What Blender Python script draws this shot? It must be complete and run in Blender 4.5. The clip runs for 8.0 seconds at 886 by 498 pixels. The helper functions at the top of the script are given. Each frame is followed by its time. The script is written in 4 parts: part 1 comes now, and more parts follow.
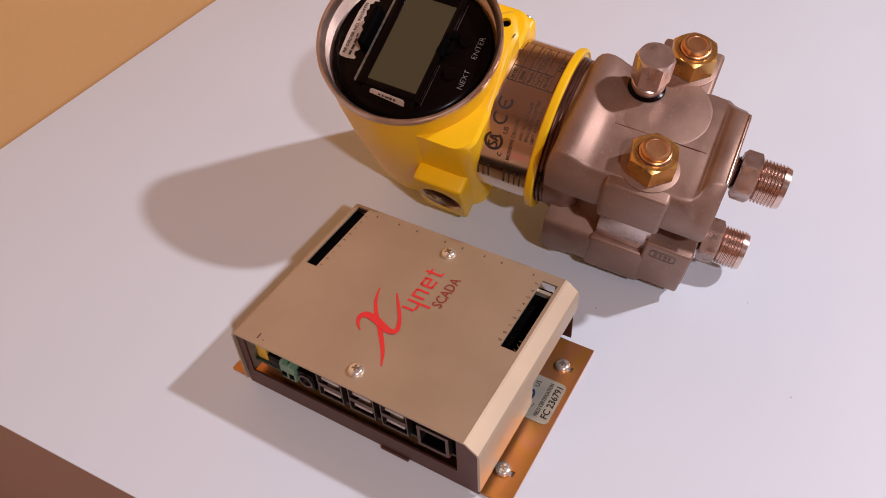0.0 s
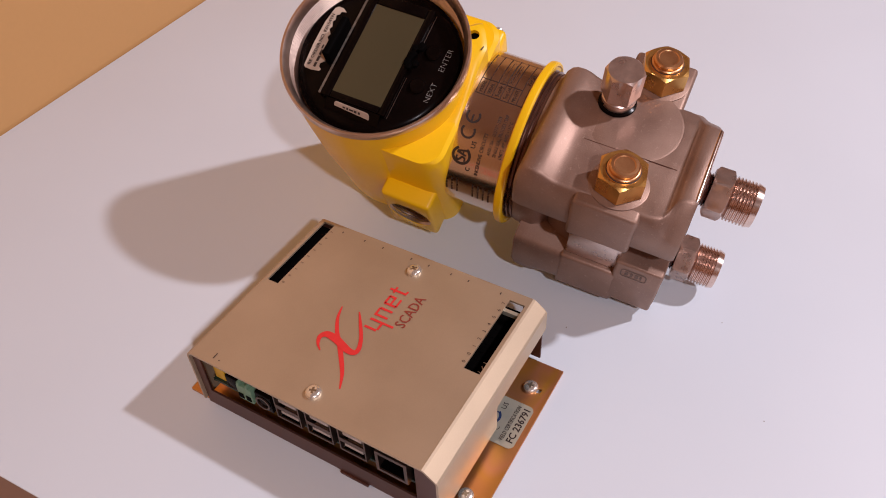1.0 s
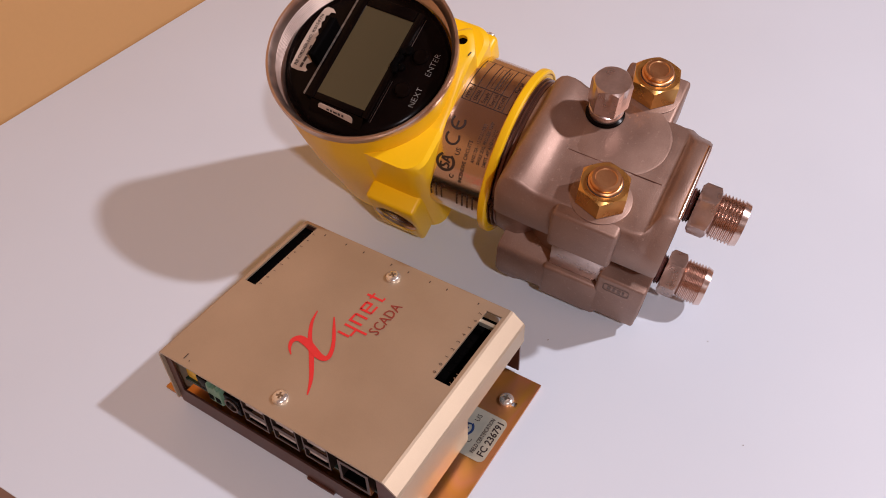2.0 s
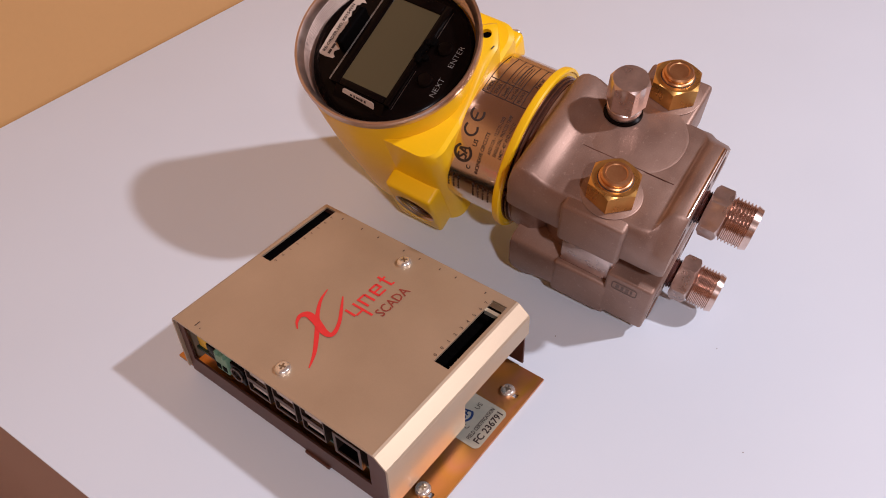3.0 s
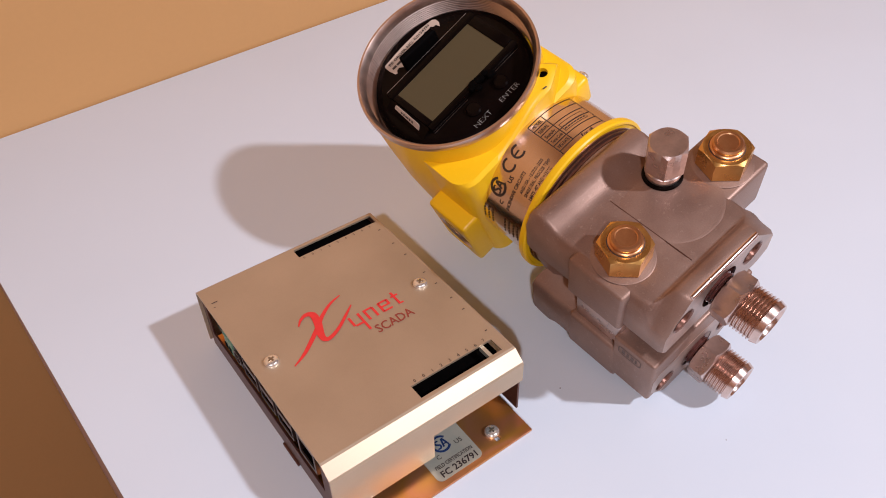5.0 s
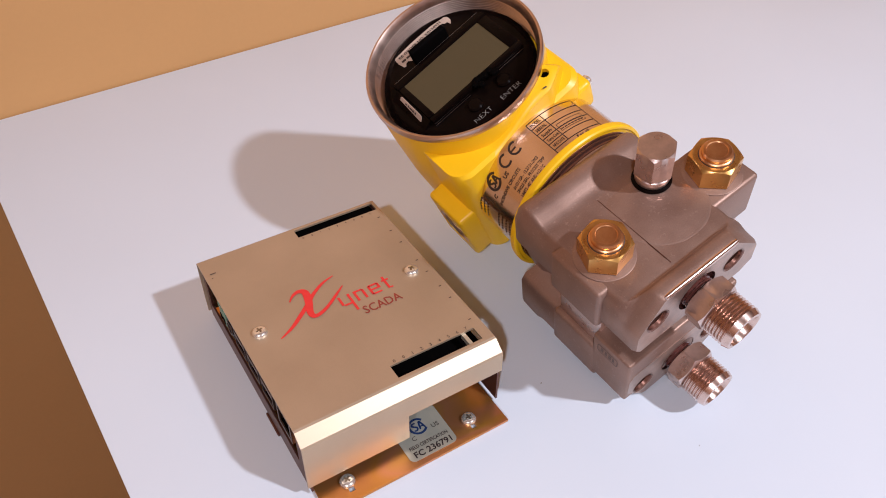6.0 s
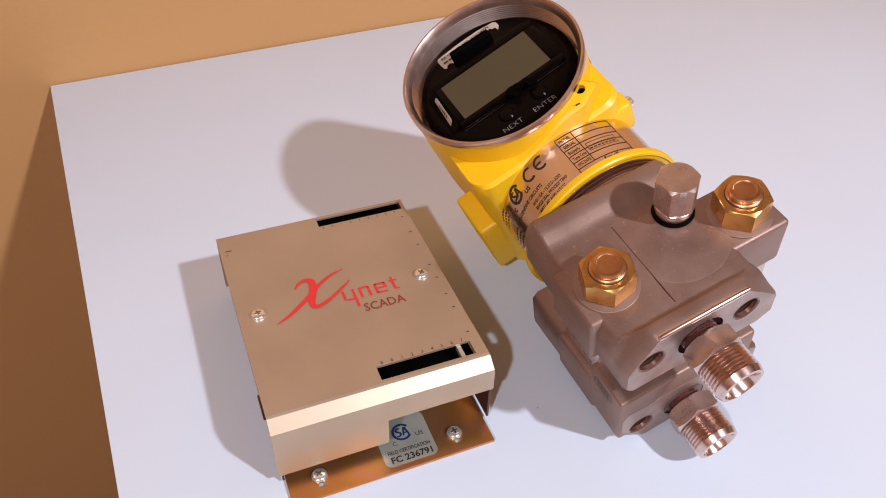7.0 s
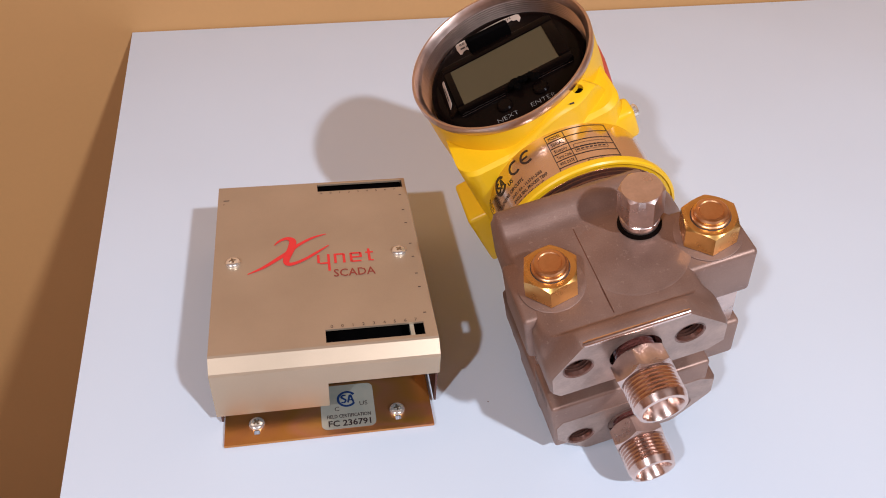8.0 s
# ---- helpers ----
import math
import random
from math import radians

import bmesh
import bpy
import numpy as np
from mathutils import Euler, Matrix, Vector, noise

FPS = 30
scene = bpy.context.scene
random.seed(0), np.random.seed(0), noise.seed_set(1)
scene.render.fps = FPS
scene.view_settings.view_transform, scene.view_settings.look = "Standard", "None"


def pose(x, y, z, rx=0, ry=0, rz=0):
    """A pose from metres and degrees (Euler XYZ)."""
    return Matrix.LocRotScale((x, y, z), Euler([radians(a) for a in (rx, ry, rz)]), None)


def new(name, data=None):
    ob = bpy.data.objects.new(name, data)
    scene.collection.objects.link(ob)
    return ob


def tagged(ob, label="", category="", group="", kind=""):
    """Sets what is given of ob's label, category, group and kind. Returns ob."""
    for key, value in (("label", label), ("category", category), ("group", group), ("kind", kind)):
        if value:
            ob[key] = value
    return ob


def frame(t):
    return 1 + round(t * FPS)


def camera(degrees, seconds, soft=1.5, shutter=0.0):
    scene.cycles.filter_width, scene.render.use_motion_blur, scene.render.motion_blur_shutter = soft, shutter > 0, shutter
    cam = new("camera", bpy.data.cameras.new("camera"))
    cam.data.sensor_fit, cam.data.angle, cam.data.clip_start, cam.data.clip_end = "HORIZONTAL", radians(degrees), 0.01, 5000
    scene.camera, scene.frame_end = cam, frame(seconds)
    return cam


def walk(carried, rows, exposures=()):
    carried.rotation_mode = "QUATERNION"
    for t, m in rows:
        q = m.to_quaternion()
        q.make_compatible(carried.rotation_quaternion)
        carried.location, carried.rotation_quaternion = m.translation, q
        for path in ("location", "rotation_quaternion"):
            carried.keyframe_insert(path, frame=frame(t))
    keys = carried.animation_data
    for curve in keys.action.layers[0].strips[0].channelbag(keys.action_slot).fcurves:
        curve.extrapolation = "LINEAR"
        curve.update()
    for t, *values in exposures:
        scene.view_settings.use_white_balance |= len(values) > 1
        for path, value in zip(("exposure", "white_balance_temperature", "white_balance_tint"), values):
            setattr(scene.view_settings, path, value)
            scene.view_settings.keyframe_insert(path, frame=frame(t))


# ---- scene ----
cam = camera(59.01, 8.0, soft=1.0)
ROWS = [
    (0.0, -0.1603, -0.1534, 0.3297, 45.54, 2.52, -59.91),
    (0.5, -0.1579, -0.1547, 0.3269, 46.04, 2.16, -60.04),
    (1.0, -0.1436, -0.1605, 0.3247, 46.17, 2.04, -59.98),
    (1.5, -0.1329, -0.1653, 0.3221, 46.32, 1.80, -59.23),
    (1.7, -0.1295, -0.1690, 0.3235, 46.09, 1.62, -58.63),
    (2.8, -0.1243, -0.1907, 0.3189, 47.22, 1.66, -53.37),
    (3.0, -0.1281, -0.1957, 0.3167, 47.40, 1.28, -52.56),
    (3.5, -0.1229, -0.2068, 0.3171, 47.74, 1.00, -50.60),
    (4.0, -0.1153, -0.2056, 0.3188, 48.23, 0.90, -45.83),
    (4.5, -0.0992, -0.2196, 0.3161, 48.52, 0.69, -39.47),
    (4.7, -0.0856, -0.2286, 0.3219, 48.30, 0.99, -38.12),
    (5.8, -0.0647, -0.2645, 0.3266, 48.70, 0.05, -32.83),
    (6.0, -0.0633, -0.2668, 0.3233, 48.99, -0.33, -31.91),
    (6.5, -0.0451, -0.2760, 0.3219, 48.89, -0.89, -27.26),
    (7.0, -0.0221, -0.2797, 0.3199, 49.11, -1.43, -21.80),
    (7.5, 0.0009, -0.2855, 0.3215, 49.29, -2.34, -15.98),
    (8.0, 0.0415, -0.3066, 0.3161, 48.82, -3.03, -9.72),
]
EXPOSURES = [(0.0, -0.11, 7050, 20), (1.7, -0.12, 7050, 20), (3.5, -0.06, 6800, 18), (4.7, 0.06, 6650, 15), (6.5, 0.15, 6500, 13), (7.2, 0.15, 6450, 12), (8.0, 0.1, 6330, 9)]
walk(cam, [(t, pose(x, y, z, rx, ry, rz)) for t, x, y, z, rx, ry, rz in ROWS], EXPOSURES)

# ---- world and lamps ----
world = bpy.data.worlds.new("world")
scene.world = world
world.use_nodes = True
world.node_tree.nodes["Background"].inputs[0].default_value = (0.9, 0.85, 0.8, 1)
world.node_tree.nodes["Background"].inputs[1].default_value = 0.05


def ceiling_lamp(where, watts, colour, radius):
    """A recessed downlight: it shines down in a wide cone and leaves the ceiling dark."""
    data = bpy.data.lights.new("ceiling_lamp", "SPOT")
    data.energy, data.color, data.shadow_soft_size = watts, colour, radius
    data.spot_size, data.spot_blend = radians(165), 0.25
    ob = new("ceiling_lamp", data)
    ob.location = where
    return ob


# two small downlights in the ceiling, behind the camera to either side
LAMP_1 = (0.90, -1.40, 1.70)
LAMP_2 = (-1.18, -1.50, 1.70)
ceiling_lamp(LAMP_1, 156, (0.875, 0.915, 1.03), 0.05)
ceiling_lamp(LAMP_2, 108, (0.875, 0.915, 1.03), 0.05)


# ---- materials ----
def material(name, base, rough=0.5, metal=0.0, vary=0.08, scale=60.0, bump=0.0, bump_scale=400.0, second=None,
             rough_vary=0.1, spec=0.5, coat=0.0, specks=None):
    m = bpy.data.materials.new(name)
    m.use_nodes = True
    nt = m.node_tree
    b = nt.nodes["Principled BSDF"]
    co = nt.nodes.new("ShaderNodeTexCoord")
    n1 = nt.nodes.new("ShaderNodeTexNoise")
    n1.inputs["Scale"].default_value = scale
    n1.inputs["Detail"].default_value = 6
    n2 = nt.nodes.new("ShaderNodeTexNoise")
    n2.inputs["Scale"].default_value = bump_scale
    n2.inputs["Detail"].default_value = 3
    for n in (n1, n2):
        nt.links.new(co.outputs["Object"], n.inputs["Vector"])
    add = nt.nodes.new("ShaderNodeMath")
    add.operation = "MULTIPLY_ADD"
    add.inputs[1].default_value = 0.35
    nt.links.new(n2.outputs["Fac"], add.inputs[0])
    nt.links.new(n1.outputs["Fac"], add.inputs[2])
    ramp = nt.nodes.new("ShaderNodeValToRGB")
    other = second or tuple(c * (1 - 2 * vary) for c in base)
    ramp.color_ramp.elements[0].position, ramp.color_ramp.elements[1].position = 0.42, 0.92
    ramp.color_ramp.elements[0].color = (*other, 1)
    ramp.color_ramp.elements[1].color = (*base, 1)
    nt.links.new(add.outputs[0], ramp.inputs["Fac"])
    colour = ramp.outputs["Color"]
    if specks:
        # scattered worn spots and pits of a second colour
        n3 = nt.nodes.new("ShaderNodeTexNoise")
        n3.inputs["Scale"].default_value = 420.0
        n3.inputs["Detail"].default_value = 4
        n3.inputs["Roughness"].default_value = 0.7
        nt.links.new(co.outputs["Object"], n3.inputs["Vector"])
        pick = nt.nodes.new("ShaderNodeMapRange")
        pick.inputs["From Min"].default_value, pick.inputs["From Max"].default_value = 0.60, 0.72
        nt.links.new(n3.outputs["Fac"], pick.inputs["Value"])
        mix = nt.nodes.new("ShaderNodeMix")
        mix.data_type = "RGBA"
        nt.links.new(pick.outputs["Result"], mix.inputs["Factor"])
        nt.links.new(colour, mix.inputs[6])
        mix.inputs[7].default_value = (*specks, 1)
        colour = mix.outputs[2]
    nt.links.new(colour, b.inputs["Base Color"])
    b.inputs["Metallic"].default_value = metal
    b.inputs["Specular IOR Level"].default_value = spec
    b.inputs["Coat Weight"].default_value = coat
    b.inputs["Coat IOR"].default_value = 2.0 if coat else 1.5
    b.inputs["Coat Roughness"].default_value = 0.07
    rr = nt.nodes.new("ShaderNodeMapRange")
    rr.inputs["To Min"].default_value = max(0.03, rough - rough_vary)
    rr.inputs["To Max"].default_value = min(1.0, rough + rough_vary)
    nt.links.new(n1.outputs["Fac"], rr.inputs["Value"])
    nt.links.new(rr.outputs["Result"], b.inputs["Roughness"])
    if bump:
        bp = nt.nodes.new("ShaderNodeBump")
        bp.inputs["Strength"].default_value = bump
        bp.inputs["Distance"].default_value = 0.0006
        nt.links.new(n2.outputs["Fac"], bp.inputs["Height"])
        nt.links.new(bp.outputs["Normal"], b.inputs["Normal"])
    return m


M_TABLE = material("white_laminate", (0.70, 0.764, 0.842), 0.5, vary=0.012, scale=9, bump=0.02, bump_scale=900)
M_SIDE_PANEL = material("taupe_laminate", (0.44, 0.29, 0.25), 0.55, vary=0.03, scale=20, bump=0.03, bump_scale=600)
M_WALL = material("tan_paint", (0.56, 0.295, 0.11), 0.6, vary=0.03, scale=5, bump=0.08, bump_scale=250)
# for the unseen walls only: dark so that little light bounces back
M_WALL_UNSEEN = material("unseen_wall_brown", (0.30, 0.15, 0.08), 0.6, vary=0.03, scale=5)
M_FLOOR = material("brown_floor", (0.16, 0.08, 0.045), 0.5, vary=0.1, scale=6)
# unseen ceiling: its brown tone sets the strength of the fill light
M_CEIL = material("unseen_ceiling_tone", (0.57, 0.43, 0.34), 0.8, vary=0.02, scale=4)
M_COVER = material("champagne_metal_paint", (0.55, 0.42, 0.295), 0.45, metal=0.6, vary=0.07, scale=30, bump=0.05, bump_scale=2600, rough_vary=0.05)
M_ZINC = material("yellow_zinc_plate", (0.82, 0.44, 0.12), 0.4, metal=0.9, second=(0.70, 0.30, 0.17), scale=22, bump=0.03, bump_scale=500)


def passivated(m, stops, scale):
    """Lets the colour of a plated sheet drift through several tints, with a fine brushed grain."""
    nt = m.node_tree
    co = nt.nodes.new("ShaderNodeTexCoord")
    warp = nt.nodes.new("ShaderNodeMapping")
    warp.inputs["Scale"].default_value = (1.0, 2.2, 1.0)
    nt.links.new(co.outputs["Object"], warp.inputs["Vector"])
    n = nt.nodes.new("ShaderNodeTexNoise")
    n.inputs["Scale"].default_value, n.inputs["Detail"].default_value, n.inputs["Distortion"].default_value = scale, 2, 0.6
    nt.links.new(warp.outputs["Vector"], n.inputs["Vector"])
    ramp = nt.nodes.new("ShaderNodeValToRGB")
    while len(ramp.color_ramp.elements) < len(stops):
        ramp.color_ramp.elements.new(0.5)
    for e, (at, col) in zip(ramp.color_ramp.elements, stops):
        e.position, e.color = at, (*col, 1)
    nt.links.new(n.outputs["Fac"], ramp.inputs["Fac"])
    nt.links.new(ramp.outputs["Color"], nt.nodes["Principled BSDF"].inputs["Base Color"])
    return m


passivated(M_ZINC, ((0.30, (0.55, 0.21, 0.09)), (0.44, (0.62, 0.27, 0.065)), (0.52, (0.66, 0.28, 0.13)), (0.60, (0.62, 0.32, 0.06)), (0.72, (0.50, 0.30, 0.07))), 15.0)
M_STEEL_SCREW = material("screw_steel", (0.95, 0.90, 0.82), 0.22, metal=0.8, vary=0.1, scale=300)
M_YELLOW = material("yellow_enamel", (0.95, 0.55, 0.008), 0.38, vary=0.03, scale=40, bump=0.05, bump_scale=700, rough_vary=0.06)
M_CAST = material("cast_stainless", (0.36, 0.23, 0.178), 0.47, metal=0.6, second=(0.255, 0.15, 0.113), scale=48, bump=0.13, bump_scale=1700, rough_vary=0.13, specks=(0.41, 0.275, 0.22))
M_BRASS = material("gold_zinc_nut", (0.78, 0.44, 0.14), 0.29, metal=0.92, second=(0.66, 0.35, 0.10), scale=130, bump=0.04, bump_scale=900)
M_FACE = material("light_casting", (0.54, 0.39, 0.325), 0.4, metal=0.8, vary=0.18, scale=120, bump=0.08, bump_scale=900)
M_COPPER = material("coppery_bolt", (0.80, 0.46, 0.23), 0.34, metal=1.0, second=(0.66, 0.32, 0.15), scale=120, bump=0.05, bump_scale=900)
M_SHELL = material("socket_shell", (0.17, 0.11, 0.09), 0.34, metal=0.9, vary=0.1, scale=120)
M_TONGUE = material("contact_plastic", (0.62, 0.52, 0.46), 0.35, metal=0.4, vary=0.1, scale=200)
# screw steel darkened to stand in for shade inside the cross
M_RECESS = material("shaded_screw_recess", (0.36, 0.29, 0.22), 0.4, metal=0.9, vary=0.2, scale=300)
M_STEEL = material("machined_steel", (0.78, 0.61, 0.545), 0.29, metal=0.92, vary=0.12, scale=160, bump=0.05, bump_scale=900, rough_vary=0.08)
M_TURNED = material("turned_steel", (0.84, 0.64, 0.56), 0.22, metal=1.0, second=(0.64, 0.47, 0.40), scale=240, bump=0.03, bump_scale=900, rough_vary=0.05)
M_NECK = material("dark_neck_steel", (0.24, 0.115, 0.085), 0.3, metal=0.8, vary=0.15, scale=80, bump=0.05)
M_SEAL = material("thread_sealant", (0.15, 0.045, 0.035), 0.28, vary=0.3, scale=300, bump=0.4, bump_scale=1200)
M_PLATE = material("nameplate_steel", (0.86, 0.66, 0.54), 0.2, metal=1.0, vary=0.05, scale=50, rough_vary=0.03, coat=0.4)
M_THREAD = material("bare_aluminium", (0.70, 0.52, 0.44), 0.36, metal=1.0, vary=0.08, scale=150)
M_BLACK = material("black_plastic", (0.0055, 0.003, 0.0025), 0.2, vary=0.2, scale=80, rough_vary=0.05, spec=0.06)
M_BLACK_MATT = material("black_matt", (0.002, 0.0015, 0.0015), 0.7, vary=0.2, scale=80, spec=0.03)
M_LCD = material("lcd_glass", (0.066, 0.053, 0.028), 0.18, vary=0.02, scale=20, rough_vary=0.03)
M_LABEL = material("paper_label", (0.60, 0.46, 0.365), 0.5, vary=0.1, scale=260)
M_WINDOW = material("window_edge_plastic", (0.34, 0.29, 0.25), 0.35, vary=0.35, scale=350)
# casting colour darkened to stand in for the shading of raised marks
M_RELIEF = material("shaded_cast_relief", (0.20, 0.125, 0.095), 0.5, metal=0.5, vary=0.2, scale=200)
M_INK = material("dark_ink", (0.035, 0.02, 0.018), 0.5, vary=0.1)
M_PRINT = material("brown_print", (0.075, 0.042, 0.032), 0.5, vary=0.2, scale=500)
M_WHITE_INK = material("white_ink", (0.50, 0.48, 0.46), 0.5, vary=0.1)
M_RED = material("red_ink", (0.78, 0.035, 0.035), 0.42, vary=0.05, scale=300)
M_RED_DARK = material("dark_red_ink", (0.30, 0.045, 0.03), 0.45, vary=0.05, scale=300)
M_BLUE = material("blue_ink", (0.010, 0.030, 0.10), 0.4, vary=0.1)
M_FOIL = material("foil_label", (0.62, 0.57, 0.46), 0.33, metal=0.6, vary=0.06, scale=90, second=(0.50, 0.50, 0.42))
M_PCB = material("circuit_board", (0.02, 0.05, 0.03), 0.4, vary=0.3, scale=400)
M_GREEN = material("green_terminal", (0.17, 0.30, 0.19), 0.45, vary=0.1)
M_RELAY = material("yellow_relay", (0.75, 0.42, 0.03), 0.45, vary=0.1)
M_DARK_RED = material("red_sticker", (0.65, 0.06, 0.03), 0.45, vary=0.1)
# reddish-brown chassis, its colour deepened for the shade on the side
M_CHASSIS = material("shaded_brown_chassis", (0.125, 0.05, 0.036), 0.4, metal=0.5, vary=0.1, scale=60)
M_SPECK = material("dust", (0.26, 0.21, 0.19), 0.8, vary=0.2, scale=500)
# dark tone for the paint chip, and for shade painted into gaps and relief
M_CHIP_AND_SHADE = material("dark_chip_and_shade", (0.09, 0.06, 0.05), 0.7, vary=0.3, scale=500)


# ---- mesh helpers ----
def part(name, bm, mat, parent, label="", smooth=35):
    """bm holds world coordinates; it becomes one mesh under the thing or part."""
    top = parent.parent or parent
    top = top.parent or top
    bm.transform(Matrix.Translation(-top.location))
    return mesh_object(name, bm, mat, parent, label, smooth)


def mesh_object(name, bm, mat, parent=None, label="", smooth=35):
    bmesh.ops.recalc_face_normals(bm, faces=bm.faces)
    me = bpy.data.meshes.new(name)
    bm.to_mesh(me)
    bm.free()
    me.materials.append(mat)
    if smooth:
        me.polygons.foreach_set("use_smooth", [True] * len(me.polygons))
        me.set_sharp_from_angle(angle=radians(smooth))
    ob = new(name, me)
    if parent is not None:
        ob.parent = parent
    if label:
        ob["label"] = label
    return ob


def thing(name, where, label, category, group=""):
    e = new(name)
    e.empty_display_size = 0.02
    e.location = where
    return tagged(e, label, category, group)


def moved(bm, m):
    bm.transform(m)
    return bm


def joined(*bms):
    out = bmesh.new()
    for b in bms:
        me = bpy.data.meshes.new("tmp")
        b.to_mesh(me)
        b.free()
        out.from_mesh(me)
        bpy.data.meshes.remove(me)
    return out


def block(x0, x1, y0, y1, z0, z1, bevel=0.0, seg=2):
    bm = bmesh.new()
    bmesh.ops.create_cube(bm, size=1)
    bmesh.ops.scale(bm, vec=(x1 - x0, y1 - y0, z1 - z0), verts=bm.verts)
    bmesh.ops.translate(bm, vec=((x0 + x1) / 2, (y0 + y1) / 2, (z0 + z1) / 2), verts=bm.verts)
    if bevel:
        bmesh.ops.bevel(bm, geom=list(bm.edges), offset=bevel, segments=seg, profile=0.5, affect="EDGES", clamp_overlap=True)
    return bm


def lathe(profile, seg=48):
    """Turns (radius, height) pairs round z."""
    bm = bmesh.new()
    rings = []
    for r, h in profile:
        if r < 1e-6:
            rings.append([bm.verts.new((0, 0, h))])
        else:
            rings.append([bm.verts.new((r * math.cos(2 * math.pi * k / seg), r * math.sin(2 * math.pi * k / seg), h)) for k in range(seg)])
    for a, b in zip(rings, rings[1:]):
        for k in range(seg):
            j = (k + 1) % seg
            vs = [a[k % len(a)], a[j % len(a)], b[j % len(b)], b[k % len(b)]]
            vs = list(dict.fromkeys(vs))
            if len(vs) > 2:
                bm.faces.new(vs)
    return bm


def prism(points, z0, z1, bevel=0.0, seg=2):
    bm = bmesh.new()
    low = [bm.verts.new((x, y, z0)) for x, y in points]
    high = [bm.verts.new((x, y, z1)) for x, y in points]
    bm.faces.new(low[::-1])
    bm.faces.new(high)
    for k in range(len(points)):
        j = (k + 1) % len(points)
        bm.faces.new((low[k], low[j], high[j], high[k]))
    if bevel:
        bmesh.ops.bevel(bm, geom=list(bm.edges), offset=bevel, segments=seg, profile=0.5, affect="EDGES", clamp_overlap=True)
    return bm


def hexagon(r, h0, h1, turn=0.0, chamfer=0.0012, both=False):
    """A hexagonal nut: corners cut by a cone at the top, with a round face."""
    bm = bmesh.new()
    seg = 48
    inr = r * math.cos(radians(30))
    rings = []

    def hexr(a):
        a = (a - turn) % 60
        return inr / math.cos(radians(a - 30))

    levels = [(h0 + (chamfer if both else 0), False), (h1 - chamfer, False), (h1, True)]
    if both:
        levels.insert(0, (h0, True))
    for h, cut in levels:
        ring = []
        for k in range(seg):
            a = turn + 360 * k / seg
            q = hexr(a)
            if cut:
                q = min(q, inr * 0.985)
            zz = h
            if not cut and h > (h0 + h1) / 2:
                zz = h1 - chamfer * (0.15 + 0.85 * (q - inr) / (r - inr))
            ring.append(bm.verts.new((q * math.cos(radians(a)), q * math.sin(radians(a)), zz)))
        rings.append(ring)
    for a, b in zip(rings, rings[1:]):
        for k in range(seg):
            j = (k + 1) % seg
            bm.faces.new((a[k], a[j], b[j], b[k]))
    bm.faces.new(rings[0][::-1])
    bm.faces.new(rings[-1])
    return bm


def loft(sections):
    """Joins rings of points, each of the same count, and closes the ends."""
    bm = bmesh.new()
    rings = [[bm.verts.new(p) for p in s] for s in sections]
    n = len(rings[0])
    for a, b in zip(rings, rings[1:]):
        for k in range(n):
            j = (k + 1) % n
            bm.faces.new((a[k], a[j], b[j], b[k]))
    bm.faces.new(rings[0][::-1])
    bm.faces.new(rings[-1])
    return bm


def sheet(us, vs, place, holes, thick):
    """A bent sheet with square holes: a grid in u and v, without the cells in holes, given thickness."""
    bm = bmesh.new()
    grid = [[bm.verts.new(place(u, v)) for v in vs] for u in us]
    for i in range(len(us) - 1):
        for j in range(len(vs) - 1):
            uc, vc = (us[i] + us[i + 1]) / 2, (vs[j] + vs[j + 1]) / 2
            if any(a < uc < b and c < vc < d for a, b, c, d in holes):
                continue
            bm.faces.new((grid[i][j], grid[i + 1][j], grid[i + 1][j + 1], grid[i][j + 1]))
    bmesh.ops.delete(bm, geom=[v for v in bm.verts if not v.link_faces], context="VERTS")
    bmesh.ops.recalc_face_normals(bm, faces=bm.faces)
    bmesh.ops.solidify(bm, geom=list(bm.faces), thickness=thick)
    return bm


def ribbon(path, thick=0.00012):
    """A flat stroke along (x, y, width) points in the plane z = 0."""
    n = len(path)
    left, right = [], []
    for k, (x, y, wd) in enumerate(path):
        x0, y0, _ = path[max(k - 1, 0)]
        x1, y1, _ = path[min(k + 1, n - 1)]
        dx, dy = x1 - x0, y1 - y0
        ln = math.hypot(dx, dy)
        left.append((x - dy / ln * wd / 2, y + dx / ln * wd / 2))
        right.append((x + dy / ln * wd / 2, y - dx / ln * wd / 2))
    bm = bmesh.new()
    for z in (thick,):
        a = [bm.verts.new((*p, z)) for p in left]
        b = [bm.verts.new((*p, z)) for p in right]
        for k in range(n - 1):
            bm.faces.new((b[k], b[k + 1], a[k + 1], a[k]))
    return bm


def smooth_path(points, steps=6):
    """A Catmull-Rom curve through the points, of any number of values each."""
    out = []
    n = len(points)
    for k in range(n - 1):
        p = [points[max(k - 1, 0)], points[k], points[k + 1], points[min(k + 2, n - 1)]]
        for s in range(steps):
            t = s / steps
            out.append(tuple(0.5 * (2 * b + (c - a) * t + (2 * a - 5 * b + 4 * c - d) * t * t + (3 * b - a - 3 * c + d) * t ** 3) for a, b, c, d in zip(*p)))
    out.append(tuple(points[-1]))
    return out


def arc_stroke(cx, cy, r, a0, a1, width, n=28):
    return ribbon([(cx + r * math.cos(radians(a0 + (a1 - a0) * k / n)), cy + r * math.sin(radians(a0 + (a1 - a0) * k / n)), width) for k in range(n + 1)])


